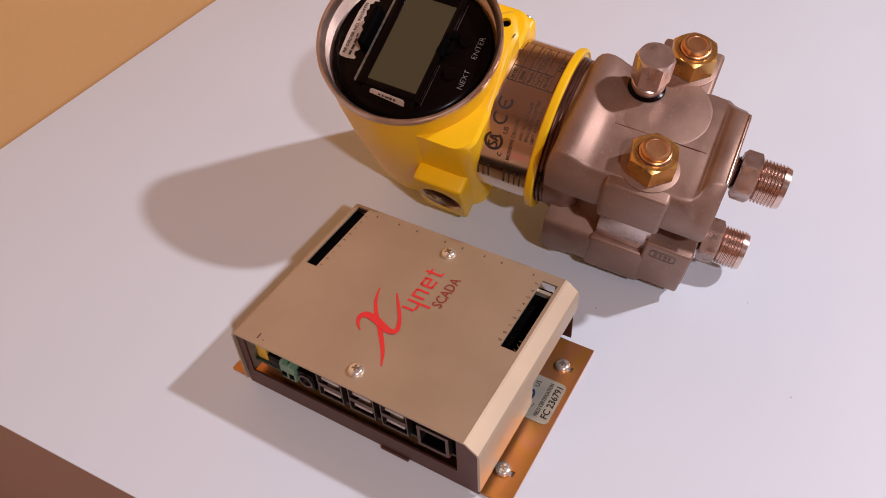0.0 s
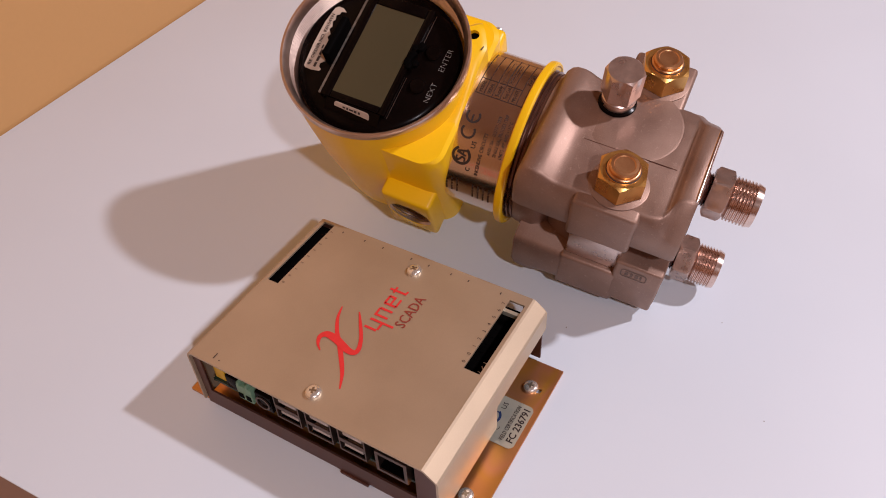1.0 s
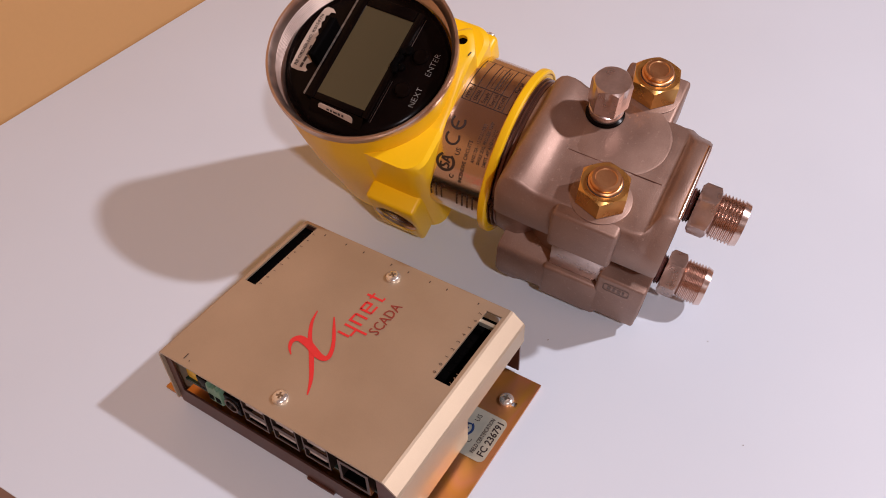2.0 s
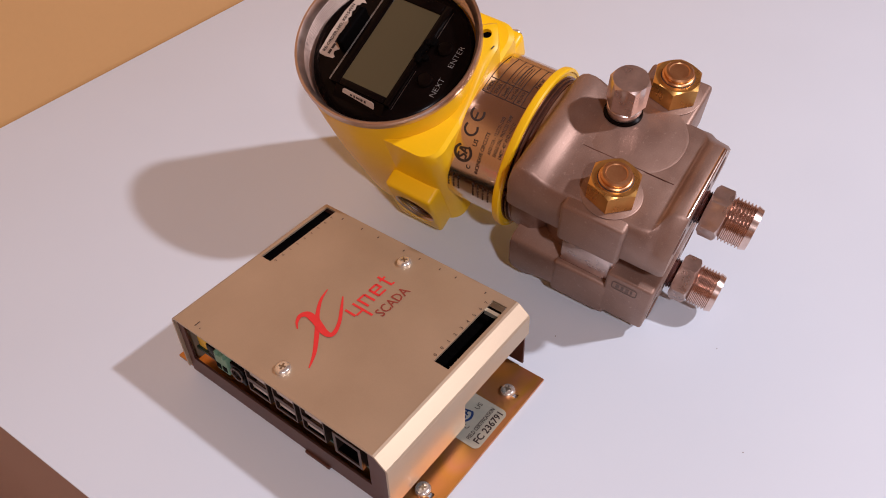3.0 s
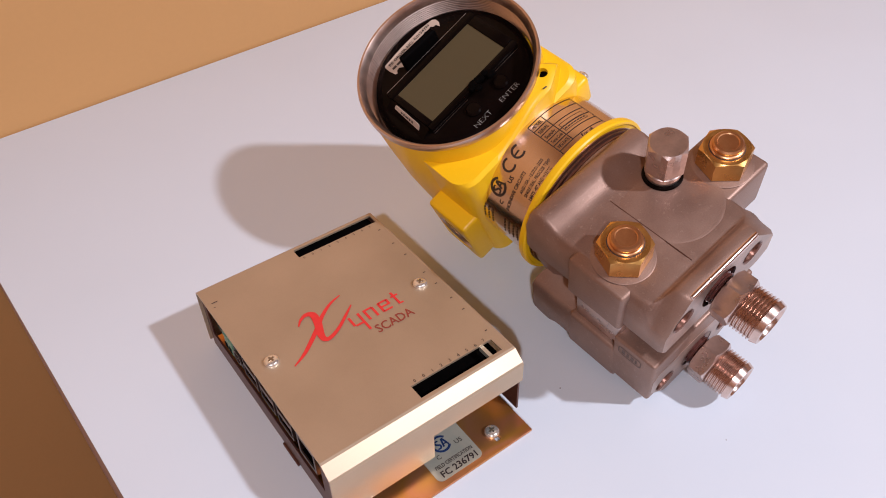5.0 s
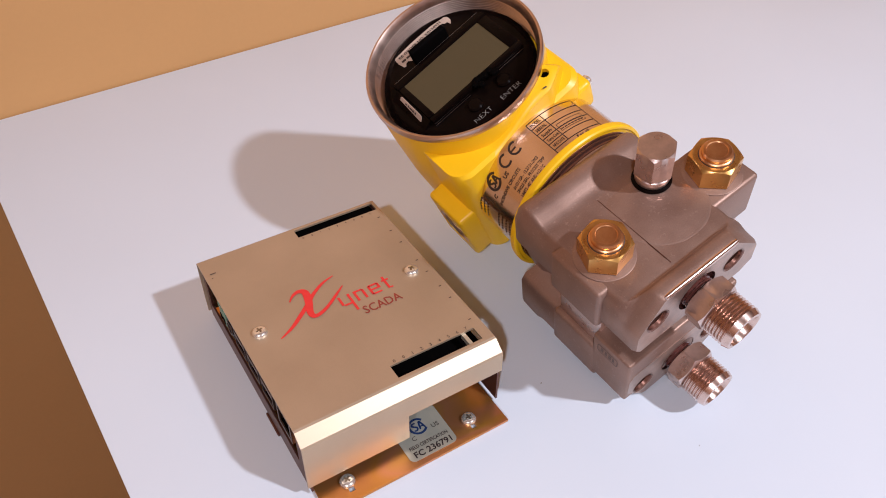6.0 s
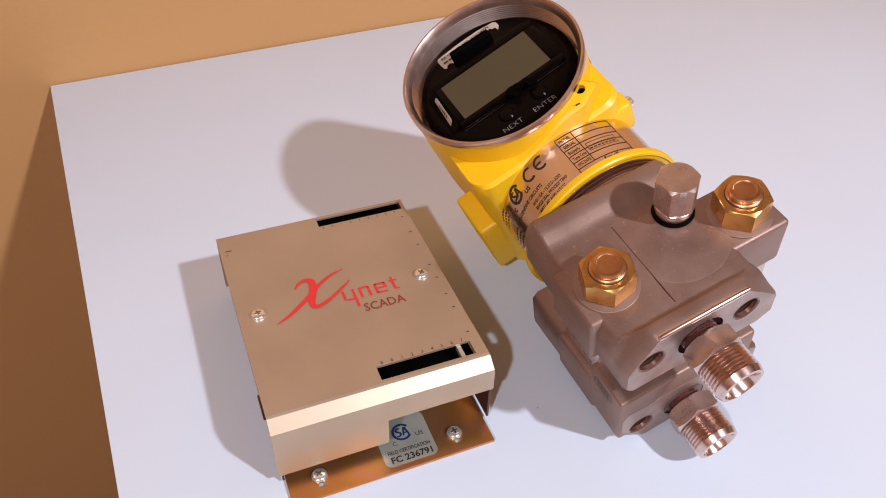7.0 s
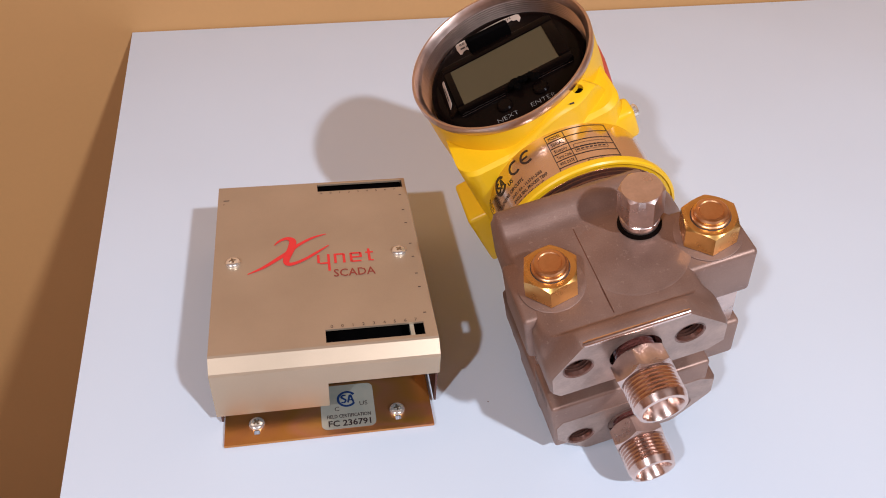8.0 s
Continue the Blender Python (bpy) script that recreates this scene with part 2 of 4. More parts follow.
def zigzag_and_peak(cx, cy, k):
    """The inside of a certification mark: a bent stroke beside a peaked one."""
    bent = smooth_path([(-0.0004, 0.0021, 0.0008), (-0.0017, 0.0023, 0.0009), (-0.0026, 0.0014, 0.0010), (-0.0017, 0.0003, 0.0010), (-0.0006, -0.0006, 0.0010), (-0.0012, -0.0020, 0.0009), (-0.0028, -0.0019, 0.0008)], 4)
    peak = [(0.0004, -0.0023, 0.0009), (0.0016, 0.0023, 0.0010), (0.0020, 0.0023, 0.0010), (0.0032, -0.0023, 0.0009)]
    bar = [(0.0009, -0.0008, 0.0007), (0.0028, -0.0008, 0.0007)]
    return joined(*(ribbon([(cx + k * x, cy + k * y, k * w) for x, y, w in p]) for p in (bent, peak, bar)))


def bars(cells):
    """Small flat rectangles (x0, x1, y0, y1) in the plane z = 0."""
    bm = bmesh.new()
    for x0, x1, y0, y1 in cells:
        bm.faces.new([bm.verts.new((x, y, 0.00012)) for x, y in ((x0, y0), (x1, y0), (x1, y1), (x0, y1))])
    return bm


def words(text, size, width=None, align="LEFT", bold=0.0):
    """Writing in the built-in font, flat in z = 0, its baseline on y = 0."""
    cu = bpy.data.curves.new("words", "FONT")
    cu.body, cu.size, cu.align_x, cu.resolution_u, cu.offset = text, size, align, 2, bold
    ob = new("words", cu)
    me = bpy.data.meshes.new_from_object(ob.evaluated_get(bpy.context.evaluated_depsgraph_get()))
    bpy.data.objects.remove(ob)
    bpy.data.curves.remove(cu)
    bm = bmesh.new()
    bm.from_mesh(me)
    bpy.data.meshes.remove(me)
    if width and bm.verts:
        have = max(v.co.x for v in bm.verts) - min(v.co.x for v in bm.verts)
        bmesh.ops.scale(bm, vec=(width / have, 1, 1), verts=bm.verts)
    for v in bm.verts:
        v.co.z += 0.00012
    return bm


def cut(ob, *cutters, smooth=35):
    """Takes solid cutters out of a part for good."""
    for c in cutters:
        me = bpy.data.meshes.new("cutter")
        bmesh.ops.recalc_face_normals(c, faces=c.faces)
        c.to_mesh(me)
        c.free()
        tool = new("cutter", me)
        mod = ob.modifiers.new("cut", "BOOLEAN")
        mod.operation, mod.solver, mod.object = "DIFFERENCE", "EXACT", tool
        got = bpy.data.meshes.new_from_object(ob.evaluated_get(bpy.context.evaluated_depsgraph_get()))
        ob.modifiers.clear()
        ob.data = got
        bpy.data.objects.remove(tool)
    ob.data.polygons.foreach_set("use_smooth", [True] * len(ob.data.polygons))
    ob.data.set_sharp_from_angle(angle=radians(smooth))
    return ob


def threads(r, depth, h0, h1, pitch, inner=False):
    out = []
    h = h0
    while h + pitch <= h1 + 1e-9:
        s = -1 if not inner else 1
        out += [(r, h), (r, h + pitch * 0.2), (r + s * depth, h + pitch * 0.5), (r + s * depth, h + pitch * 0.7)]
        h += pitch
    out.append((r, h))
    return out


# ---- the room ----
TURN = 2.9
CORNER = Vector((-0.0992, 0.3552, 0))
M_ROOM = Matrix.Translation(CORNER) @ pose(0, 0, 0, 0, 0, TURN)
# in room coordinates the back wall is y = 0, and the cabinet's end is x = 0
FLOOR_Z, CEIL_Z = -0.75, 1.75


def setting(name, bm, mat, label, category):
    ob = mesh_object(name, moved(bm, M_ROOM), mat)
    return tagged(ob, label, category, kind="structure")


setting("wall_north", block(-2.2, 2.6, 0.001, 0.12, FLOOR_Z, CEIL_Z), M_WALL, "smooth tan painted wall behind the white cabinet", "wall")
# three walls added out of view; their dark brown holds down the fill light
setting("wall_south", block(-2.2, 2.6, -3.4, -3.28, FLOOR_Z, CEIL_Z), M_WALL_UNSEEN, "unseen wall added round the room, dark to limit bounced light", "wall")
setting("wall_west", block(-2.32, -2.2, -3.4, 0.12, FLOOR_Z, CEIL_Z), M_WALL_UNSEEN, "unseen wall added round the room, dark to limit bounced light", "wall")
setting("wall_east", block(2.6, 2.72, -3.4, 0.12, FLOOR_Z, CEIL_Z), M_WALL_UNSEEN, "unseen wall added round the room, dark to limit bounced light", "wall")
setting("floor", block(-2.32, 2.72, -3.4, 0.12, FLOOR_Z - 0.1, FLOOR_Z), M_FLOOR, "plain brown floor of the room", "floor")
# ceiling added out of view, toned to keep the shadows deep
setting("ceiling", block(-2.32, 2.72, -3.4, 0.12, CEIL_Z, CEIL_Z + 0.1), M_CEIL, "unseen ceiling, toned down to limit bounced light", "ceiling")

cabinet = thing("cabinet", (0.35, 0.0, FLOOR_Z), "cabinet with a white top and taupe sides against the tan wall", "cabinet")
part("cabinet_top", moved(block(0, 1.05, -1.0, -0.0005, -0.0012, 0, 0.0004, 2), M_ROOM), M_TABLE, cabinet)
part("cabinet_body", moved(block(0.0004, 1.0496, -0.9996, -0.0005, FLOOR_Z, -0.0013), M_ROOM), M_SIDE_PANEL, cabinet, "taupe laminate cabinet side")

# ---- the controller in its sheet-metal case ----
TOP = 0.0425
X0, X1 = -0.0096, 0.0962
SLOT_BACK = (0.0455, 0.0944, 0.0565, 0.0632)
SLOT_FRONT = (0.0437, 0.0903, -0.0594, -0.0512)
ctl = thing("controller", (0.04, 0.0, 0.0), "champagne metal-cased industrial controller with a red logo, lying on the cabinet", "controller")


def cover():
    # the section from the rear lip, over the top, to the front lip: running length against (y, z)
    path = [(0.0672, 0.006), (0.0672, 0.0395), (0.0664, 0.0415), (0.0648, TOP), (SLOT_BACK[3], TOP), (SLOT_BACK[2], TOP), (0.03, TOP), (-0.02, TOP),
            (SLOT_FRONT[3], TOP), (SLOT_FRONT[2], TOP), (-0.0612, TOP), (-0.0624, 0.0421), (-0.0681, 0.0375), (-0.0688, 0.0362), (-0.0688, 0.0245), (-0.0688, 0.008)]
    run = [0.0]
    for a, b in zip(path, path[1:]):
        run.append(run[-1] + math.dist(a, b))
    xs = sorted({X0, 0.0433, SLOT_FRONT[0], SLOT_BACK[0], SLOT_FRONT[1], SLOT_BACK[1], X1, 0.02, 0.07})
    holes = [(SLOT_BACK[0], SLOT_BACK[1], run[4], run[5]), (SLOT_FRONT[0], SLOT_FRONT[1], run[8], run[9]), (0.0433, 0.2, run[14], run[15])]
    at = dict(zip(run, path))
    return sheet(xs, run, lambda u, v: (u, *at[v]), holes, 0.0011)


part("cover", cover(), M_COVER, ctl, "champagne sheet-metal cover with bevelled front lip", 15)


def side_panel(x, sign):
    ys = [0.0660, 0.0615, -0.0565, -0.0610, -0.0675]
    zs = [0.0022, 0.0135, 0.0385, 0.0388, 0.0411]

    def place(u, v):
        y, z = u, v
        if u < -0.06 and v > 0.0374:
            z = min(v, 0.0375 + (u + 0.0675) * 0.55)
        return (x, y, z)
    return sheet(ys, zs, place, [(-0.0565, 0.0615, 0.0135, 0.0385)], 0.001 * sign)


part("side_panel", side_panel(X0 + 0.0016, 1), M_CHASSIS, ctl)
part("side_panel", side_panel(X1 - 0.0016, -1), M_CHASSIS, ctl)


def base_plate():
    xs = [-0.0066, 0.0070, 0.0098, 0.0744, 0.0772, 0.0927]
    ys = [-0.0815, -0.0768, -0.0735, 0.0, 0.0800]
    return sheet(xs, ys, lambda u, v: (u, v, 0.002), [(0.0070, 0.0098, -0.0768, -0.0735), (0.0744, 0.0772, -0.0768, -0.0735)], 0.0015)


part("base_plate", base_plate(), M_ZINC, ctl, "yellow zinc-plated steel base plate")
part("edge_tab", block(-0.0090, -0.0066, -0.030, -0.0145, 0.0006, 0.0024, 0.0004), M_CHASSIS, ctl)


def pan_screw(x, y, z, r, turn):
    head = lathe([(r, 0), (r, r * 0.22), (r * 0.93, r * 0.40), (r * 0.75, r * 0.53), (r * 0.45, r * 0.60), (0, r * 0.62)], 28)
    screw = part("screw", moved(head, pose(x, y, z)), M_STEEL_SCREW, ctl, "bright steel cross-head screw")
    k = r * 0.13
    # the cross is not sunk: its darker colour gives the recess its shade
    cross = joined(block(-r * 0.44, r * 0.44, -k, k, r * 0.4, r * 0.632), block(-k, k, -r * 0.44, r * 0.44, r * 0.4, r * 0.63))
    part("cross_recess", moved(cross, pose(x, y, z, 0, 0, turn)), M_RECESS, screw)


for x, y, z, turn in ((0, 0, TOP, 20), (0.085, 0, TOP, 50), (0.0083, -0.0712, 0.0021, 35), (0.0757, -0.0712, 0.0021, 10)):
    pan_screw(x, y, z, 0.0038, turn)

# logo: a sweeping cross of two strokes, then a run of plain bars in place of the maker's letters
UP = pose(0, 0, TOP + 0.0001)
slash = smooth_path([(0.0480, 0.0184, 0.0006), (0.0410, 0.0161, 0.0015), (0.0336, 0.0112, 0.0020), (0.0288, 0.0066, 0.0023), (0.0224, 0.0010, 0.0023), (0.0148, -0.0050, 0.0018), (0.0074, -0.0090, 0.0006)])
hook = smooth_path([(0.0208, 0.0118, 0.0006), (0.0236, 0.0150, 0.0014), (0.0274, 0.0166, 0.0024), (0.0302, 0.0146, 0.0036), (0.0298, 0.0095, 0.0040), (0.0282, 0.0045, 0.0038), (0.0268, 0.0000, 0.0034), (0.0272, -0.0032, 0.0028), (0.0302, -0.0036, 0.0022), (0.0361, -0.0008, 0.0018), (0.0430, 0.0043, 0.0015), (0.0490, 0.0090, 0.0006)])
part("logo_stroke", moved(ribbon(slash), UP), M_RED, ctl, "long red logo stroke", 0)
part("logo_stroke", moved(ribbon(hook), pose(0, 0, TOP + 0.00022)), M_RED, ctl, "thick red logo stroke", 0)
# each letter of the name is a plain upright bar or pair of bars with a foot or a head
for cells in ([(0.0424, 0.0437, -0.0046, 0.0020), (0.0476, 0.0489, -0.0108, 0.0020), (0.0437, 0.0476, -0.0054, -0.0042)],
              [(0.0510, 0.0523, -0.0054, 0.0020), (0.0555, 0.0568, -0.0054, 0.0014), (0.0523, 0.0562, 0.0008, 0.0020)],
              [(0.0592, 0.0605, -0.0050, 0.0016), (0.0642, 0.0655, -0.0022, 0.0016), (0.0598, 0.0649, 0.0008, 0.0020), (0.0605, 0.0642, -0.0022, -0.0011), (0.0598, 0.0650, -0.0054, -0.0043)],
              [(0.0686, 0.0699, -0.0052, 0.0042), (0.0675, 0.0686, 0.0008, 0.0019), (0.0699, 0.0716, 0.0008, 0.0019), (0.0699, 0.0714, -0.0054, -0.0044)]):
    part("logo_bar", moved(bars(cells), UP), M_RED, ctl, "red printed logo bar", 0)
part("lettering", moved(words("SCADA", 0.0078, 0.0212, bold=0.00008), pose(0.0500, -0.0154, TOP + 0.0001)), M_RED_DARK, ctl, "dark red printed word", 0)

# small print along the slots and edges
digits = "0 0 1 2 3 4 5 6 7".split()
for k, ch in enumerate(digits):
    part("pin_number", moved(words(ch, 0.0026), pose(0.0462 + 0.0050 * k, -0.0505, TOP + 0.0001)), M_PRINT, ctl, "", 0)
    part("pin_number", moved(words(ch, 0.0022), pose(0.0470 + 0.0052 * k, 0.0538, TOP + 0.0001)), M_PRINT, ctl, "", 0)
for y in (0.049, 0.035, 0.0235, 0.006, -0.0045, -0.0175, -0.0275, -0.0455):
    part("edge_mark", moved(bars([(0.0912, 0.0926, y - 0.0003, y + 0.0003)]), UP), M_PRINT, ctl, "", 0)
part("edge_mark", moved(bars([(-0.0066, -0.0034, 0.0524, 0.0530), (-0.0066, -0.0060, 0.0490, 0.0496)]), UP), M_PRINT, ctl, "", 0)

# certification sticker on the base plate, part under the lip
STICK = pose(0.0388, -0.0788, 0.00225)
sw, sh = 0.0262, 0.0262


def rounded(w, h, r, n=6):
    pts = []
    for cx, cy, a0 in ((w - r, h - r, 0), (r, h - r, 90), (r, r, 180), (w - r, r, 270)):
        pts += [(cx + r * math.cos(radians(a0 + 90 * k / n)), cy + r * math.sin(radians(a0 + 90 * k / n))) for k in range(n + 1)]
    return pts


sticker = part("sticker", moved(prism(rounded(sw, sh, 0.003), 0, 0.0001), STICK), M_FOIL, ctl, "silver foil certification sticker with blue and black print", 0)
ON = STICK @ pose(0, 0, 0.00002)
part("printed_number", moved(words("FC 236791", 0.0048, 0.0205, bold=0.00012), ON @ pose(0.0030, 0.0014, 0.00012)), M_INK, sticker, "", 0)
part("printed_line", moved(words("FIELD CERTIFICATION", 0.0029, 0.0212, bold=0.00004), ON @ pose(0.0026, 0.0062, 0.00012)), M_INK, sticker, "", 0)
part("printed_mark", moved(joined(arc_stroke(0.0130, 0.0172, 0.0043, 35, 325, 0.0012), zigzag_and_peak(0.0130, 0.0172, 1.0)), ON @ pose(0, 0, 0.00012)), M_BLUE, sticker, "blue certification mark", 0)
part("printed_letter", moved(words("C", 0.0036), ON @ pose(0.0065, 0.0104, 0.00012)), M_INK, sticker, "", 0)
part("printed_letters", moved(words("US", 0.0036), ON @ pose(0.0188, 0.0126, 0.00012)), M_INK, sticker, "", 0)

# inside: board, connectors along the open side, pin headers under the slots
part("circuit_board", block(-0.0055, 0.0925, -0.060, 0.060, 0.0203, 0.0219), M_PCB, ctl, "dark green circuit board")


def usb_stack(y):
    wd, h = 0.0142, 0.0170
    z0 = 0.0236
    shell = sheet([y - wd / 2, y - wd / 2 + 0.0007, y + wd / 2 - 0.0007, y + wd / 2], [z0, z0 + 0.0012, z0 + 0.0072, z0 + 0.0098, z0 + 0.0158, z0 + h],
                  lambda u, v: (-0.0086, u, v), [(y - wd / 2 + 0.0007, y + wd / 2 - 0.0007, z0 + 0.0012, z0 + 0.0072), (y - wd / 2 + 0.0007, y + wd / 2 - 0.0007, z0 + 0.0098, z0 + 0.0158)], 0.0006)
    can = joined(block(-0.0080, 0.009, y - wd / 2, y - wd / 2 + 0.0006, z0, z0 + h), block(-0.0080, 0.009, y + wd / 2 - 0.0006, y + wd / 2, z0, z0 + h),
                 block(-0.0080, 0.009, y - wd / 2 + 0.0007, y + wd / 2 - 0.0007, z0 + h - 0.0006, z0 + h), shell)
    usb = part("usb_socket", can, M_SHELL, ctl, "stacked pair of steel sockets")
    part("socket_back", block(0.0010, 0.009, y - wd / 2 + 0.0008, y + wd / 2 - 0.0008, z0 + 0.0002, z0 + h - 0.0008), M_BLACK_MATT, usb)
    for k in (0.0030, 0.0116):
        part("contact_tongue", block(-0.0078, 0.001, y - wd / 2 + 0.0022, y + wd / 2 - 0.0022, z0 + k, z0 + k + 0.0019, 0.0002), M_TONGUE, usb, "pale contact tongue")
    part("socket_foot", block(-0.0078, 0.009, y - wd / 2 + 0.001, y + wd / 2 - 0.001, 0.0220, 0.0235), M_BLACK_MATT, usb)


for y in (0.0102, -0.0074, -0.0250):
    usb_stack(y)
eth = part("network_socket", joined(sheet([-0.0530, -0.0514, -0.0386, -0.0370], [0.0222, 0.0240, 0.0350, 0.0370], lambda u, v: (-0.0086, u, v), [(-0.0514, -0.0386, 0.0240, 0.0350)], 0.0007),
                                    block(-0.008, 0.011, -0.0530, -0.0524, 0.0222, 0.0370), block(-0.008, 0.011, -0.0376, -0.0370, 0.0222, 0.0370), block(-0.008, 0.011, -0.0523, -0.0377, 0.0364, 0.0370)), M_SHELL, ctl, "steel-shelled network socket")
part("socket_back", joined(block(0.0055, 0.0109, -0.0522, -0.0378, 0.0224, 0.0363), block(-0.0076, 0.0054, -0.0522, -0.0378, 0.0224, 0.0232)), M_BLACK_MATT, eth)
jack = part("terminal_block", joined(block(-0.0084, 0.004, 0.0318, 0.0408, 0.0222, 0.0330, 0.0006), block(-0.0089, 0.002, 0.0330, 0.0342, 0.0330, 0.0360, 0.0003), block(-0.0089, 0.002, 0.0380, 0.0392, 0.0330, 0.0360, 0.0003)), M_GREEN, ctl, "pale green screw terminal block")
for y in (0.0341, 0.0385):
    part("wire_entry", block(-0.0087, -0.0080, y - 0.0014, y + 0.0014, 0.0240, 0.0274), M_BLACK_MATT, jack)
pj = part("power_jack", joined(block(-0.0080, 0.005, 0.0205, 0.0300, 0.0222, 0.0335, 0.0008)), M_BLACK, ctl, "black power jack")
part("jack_ring", moved(lathe([(0.0042, 0), (0.0042, 0.0006), (0.0032, 0.0006), (0.0032, -0.004), (0, -0.004)], 24), Matrix.Translation((-0.0081, 0.0253, 0.0280)) @ pose(0, 0, 0, 0, -90, 0)), M_SHELL, pj)
part("chip", block(-0.006, 0.006, 0.0418, 0.0500, 0.0222, 0.0310, 0.0004), M_BLACK, ctl, "black component")
part("relay", block(-0.0045, 0.010, 0.0525, 0.0590, 0.0222, 0.0345, 0.0006), M_RELAY, ctl, "yellow relay")
for y0, y1 in ((SLOT_FRONT[2] - 0.0060, SLOT_FRONT[3] + 0.014), (SLOT_BACK[2] - 0.002, SLOT_BACK[3] + 0.0028)):
    hz = 0.0345 if y0 < 0 else 0.0392
    hd = part("pin_header", block(0.0420, 0.0925 if y0 < 0 else 0.0940, y0, y1, 0.0222, hz, 0.0005), M_BLACK_MATT, ctl, "black terminal header under the slot")
    for k in range(9):
        part("terminal_screw", moved(lathe([(0.0014, 0), (0.0014, 0.0003), (0, 0.0003)], 12), pose(0.0465 + 0.0052 * k, (y0 + y1) / 2, hz)), M_BLACK_MATT, hd)
for k, turn in enumerate((10, -20, 35)):
    part("terminal_mark", moved(bars([(-0.0010, 0.0010, -0.00022, 0.00022)]), pose(0.0500 + 0.0030 * k, -0.0560, 0.0346, 0, 0, 60 + turn)), M_TONGUE, ctl, "pale fleck on the black terminals", 0)
part("slot_bridge", block(0.0836, 0.0856, SLOT_FRONT[2] - 0.0005, SLOT_FRONT[3] + 0.0005, TOP - 0.0040, TOP - 0.0013), M_FOIL, ctl, "pale strip across the slot")

# ---- the pressure transmitter ----
# two frames at the centre of the housing's rim: H for the head (across, along the neck, display normal), F for the flanges
RIM = Vector((0.1425, 0.0528, 0.1269))
W = Vector((0.1000, -0.9851, -0.1400)).normalized()
N = Vector((-0.4579, -0.1705, 0.8725))
N = (N - W * N.dot(W)).normalized()
VH = N.cross(W)
VF = Vector((0.9668, 0.0630, 0.2476))
VF = (VF - W * VF.dot(W)).normalized()
B = W.cross(VF)


def axes(a, b, c, o):
    return Matrix(((a.x, b.x, c.x, o.x), (a.y, b.y, c.y, o.y), (a.z, b.z, c.z, o.z), (0, 0, 0, 1)))


H = axes(VH, W, N, RIM)
F = axes(VF, W, B, RIM)
tx = thing("pressure_transmitter", (0.16, -0.03, 0.0), "yellow-headed pressure transmitter with a grey cast flange, on the cabinet", "transmitter")


def along_w(v, h, w=0.0, frame_m=None):
    """A turned piece whose axis lies along the neck."""
    return (frame_m or F) @ Matrix.Translation((v, w, h)) @ pose(0, 0, 0, -90, 0, 0)


# head
shell = lathe([(0.0486, -0.0035), (0.0486, -0.030), (0.0478, -0.062), (0.0455, -0.090), (0.0440, -0.1135), (0.0425, -0.1165), (0, -0.1165)], 96)
head = part("housing", moved(shell, H), M_YELLOW, tx, "yellow enamelled round housing")
neck_block = loft([[(v, w, n) for v, w in ring] for n, ring in (
    (-0.100, rounded(0.088, 0.062, 0.010)), (-0.085, rounded(0.088, 0.062, 0.010)), (-0.028, rounded(0.088, 0.062, 0.010)), (-0.0195, rounded(0.088, 0.062, 0.010)), (-0.0175, rounded(0.086, 0.060, 0.010)))])
for vt in neck_block.verts:
    vt.co.x -= 0.044
    vt.co.y -= 0.010
block_ob = part("neck_block", moved(neck_block, H), M_YELLOW, head)
# conduit entry on the lower side
boss = block(-0.054, -0.030, 0.0165, 0.0465, -0.0985, -0.0560, 0.0022, 3)
cb = part("conduit_boss", moved(boss, H), M_YELLOW, head, "square yellow conduit boss")
ENTRY = H @ Matrix.Translation((-0.0540, 0.0315, -0.0785)) @ pose(0, 0, 0, 0, -90, 0)
for ob in (cb, block_ob, head):
    cut(ob, moved(lathe([(0, -0.020), (0.0130, -0.020), (0.0130, 0.004), (0, 0.004)], 48), ENTRY))
entry = lathe([(0.0131, -0.0002), (0.0127, -0.0008)] + threads(0.0122, 0.0008, -0.0160, -0.0010, 0.0018, True)[::-1] + [(0.0118, -0.0190), (0, -0.0190)], 48)
part("conduit_thread", moved(entry, ENTRY), M_THREAD, cb, "bare threaded conduit entry")
# shoulder with the locking hole beside the rim, and the earth lug
def shoulder_mesh():
    # the sloping top between the rim and the neck: high by the locking hole, lower towards the conduit side
    bm = bmesh.new()
    rows = []
    for k in range(0, 33):
        a = 44 + 92 * k / 32
        ca, sa = math.cos(radians(a)), math.sin(radians(a))
        far = min(0.0518 / sa, 0.0420 / abs(ca) if abs(ca) > 1e-6 else 1.0)
        far = max(min(far, 0.0562), 0.0482)
        s1 = min(1.0, max(0.0, (a - 66) / 50))
        base = -0.0046 - 0.0130 * s1 * s1 * (3 - 2 * s1)
        edge = min(1.0, max(0.0, (54 - a) / 10))
        row = [bm.verts.new((0.0472 * ca, 0.0472 * sa, -0.050))]
        for j in range(7):
            r = 0.0472 + (far - 0.0472) * j / 6
            row.append(bm.verts.new((r * ca, r * sa, base - 0.10 * (r - 0.0472) - 0.016 * edge * edge - 0.0012 * (j / 6) ** 6)))
        row.append(bm.verts.new((far * ca, far * sa, -0.050)))
        rows.append(row)
    for p, q in zip(rows, rows[1:]):
        for j in range(len(p)):
            i = (j + 1) % len(p)
            bm.faces.new((p[j], p[i], q[i], q[j]))
    bm.faces.new(rows[0][::-1])
    bm.faces.new(rows[-1])
    return bm


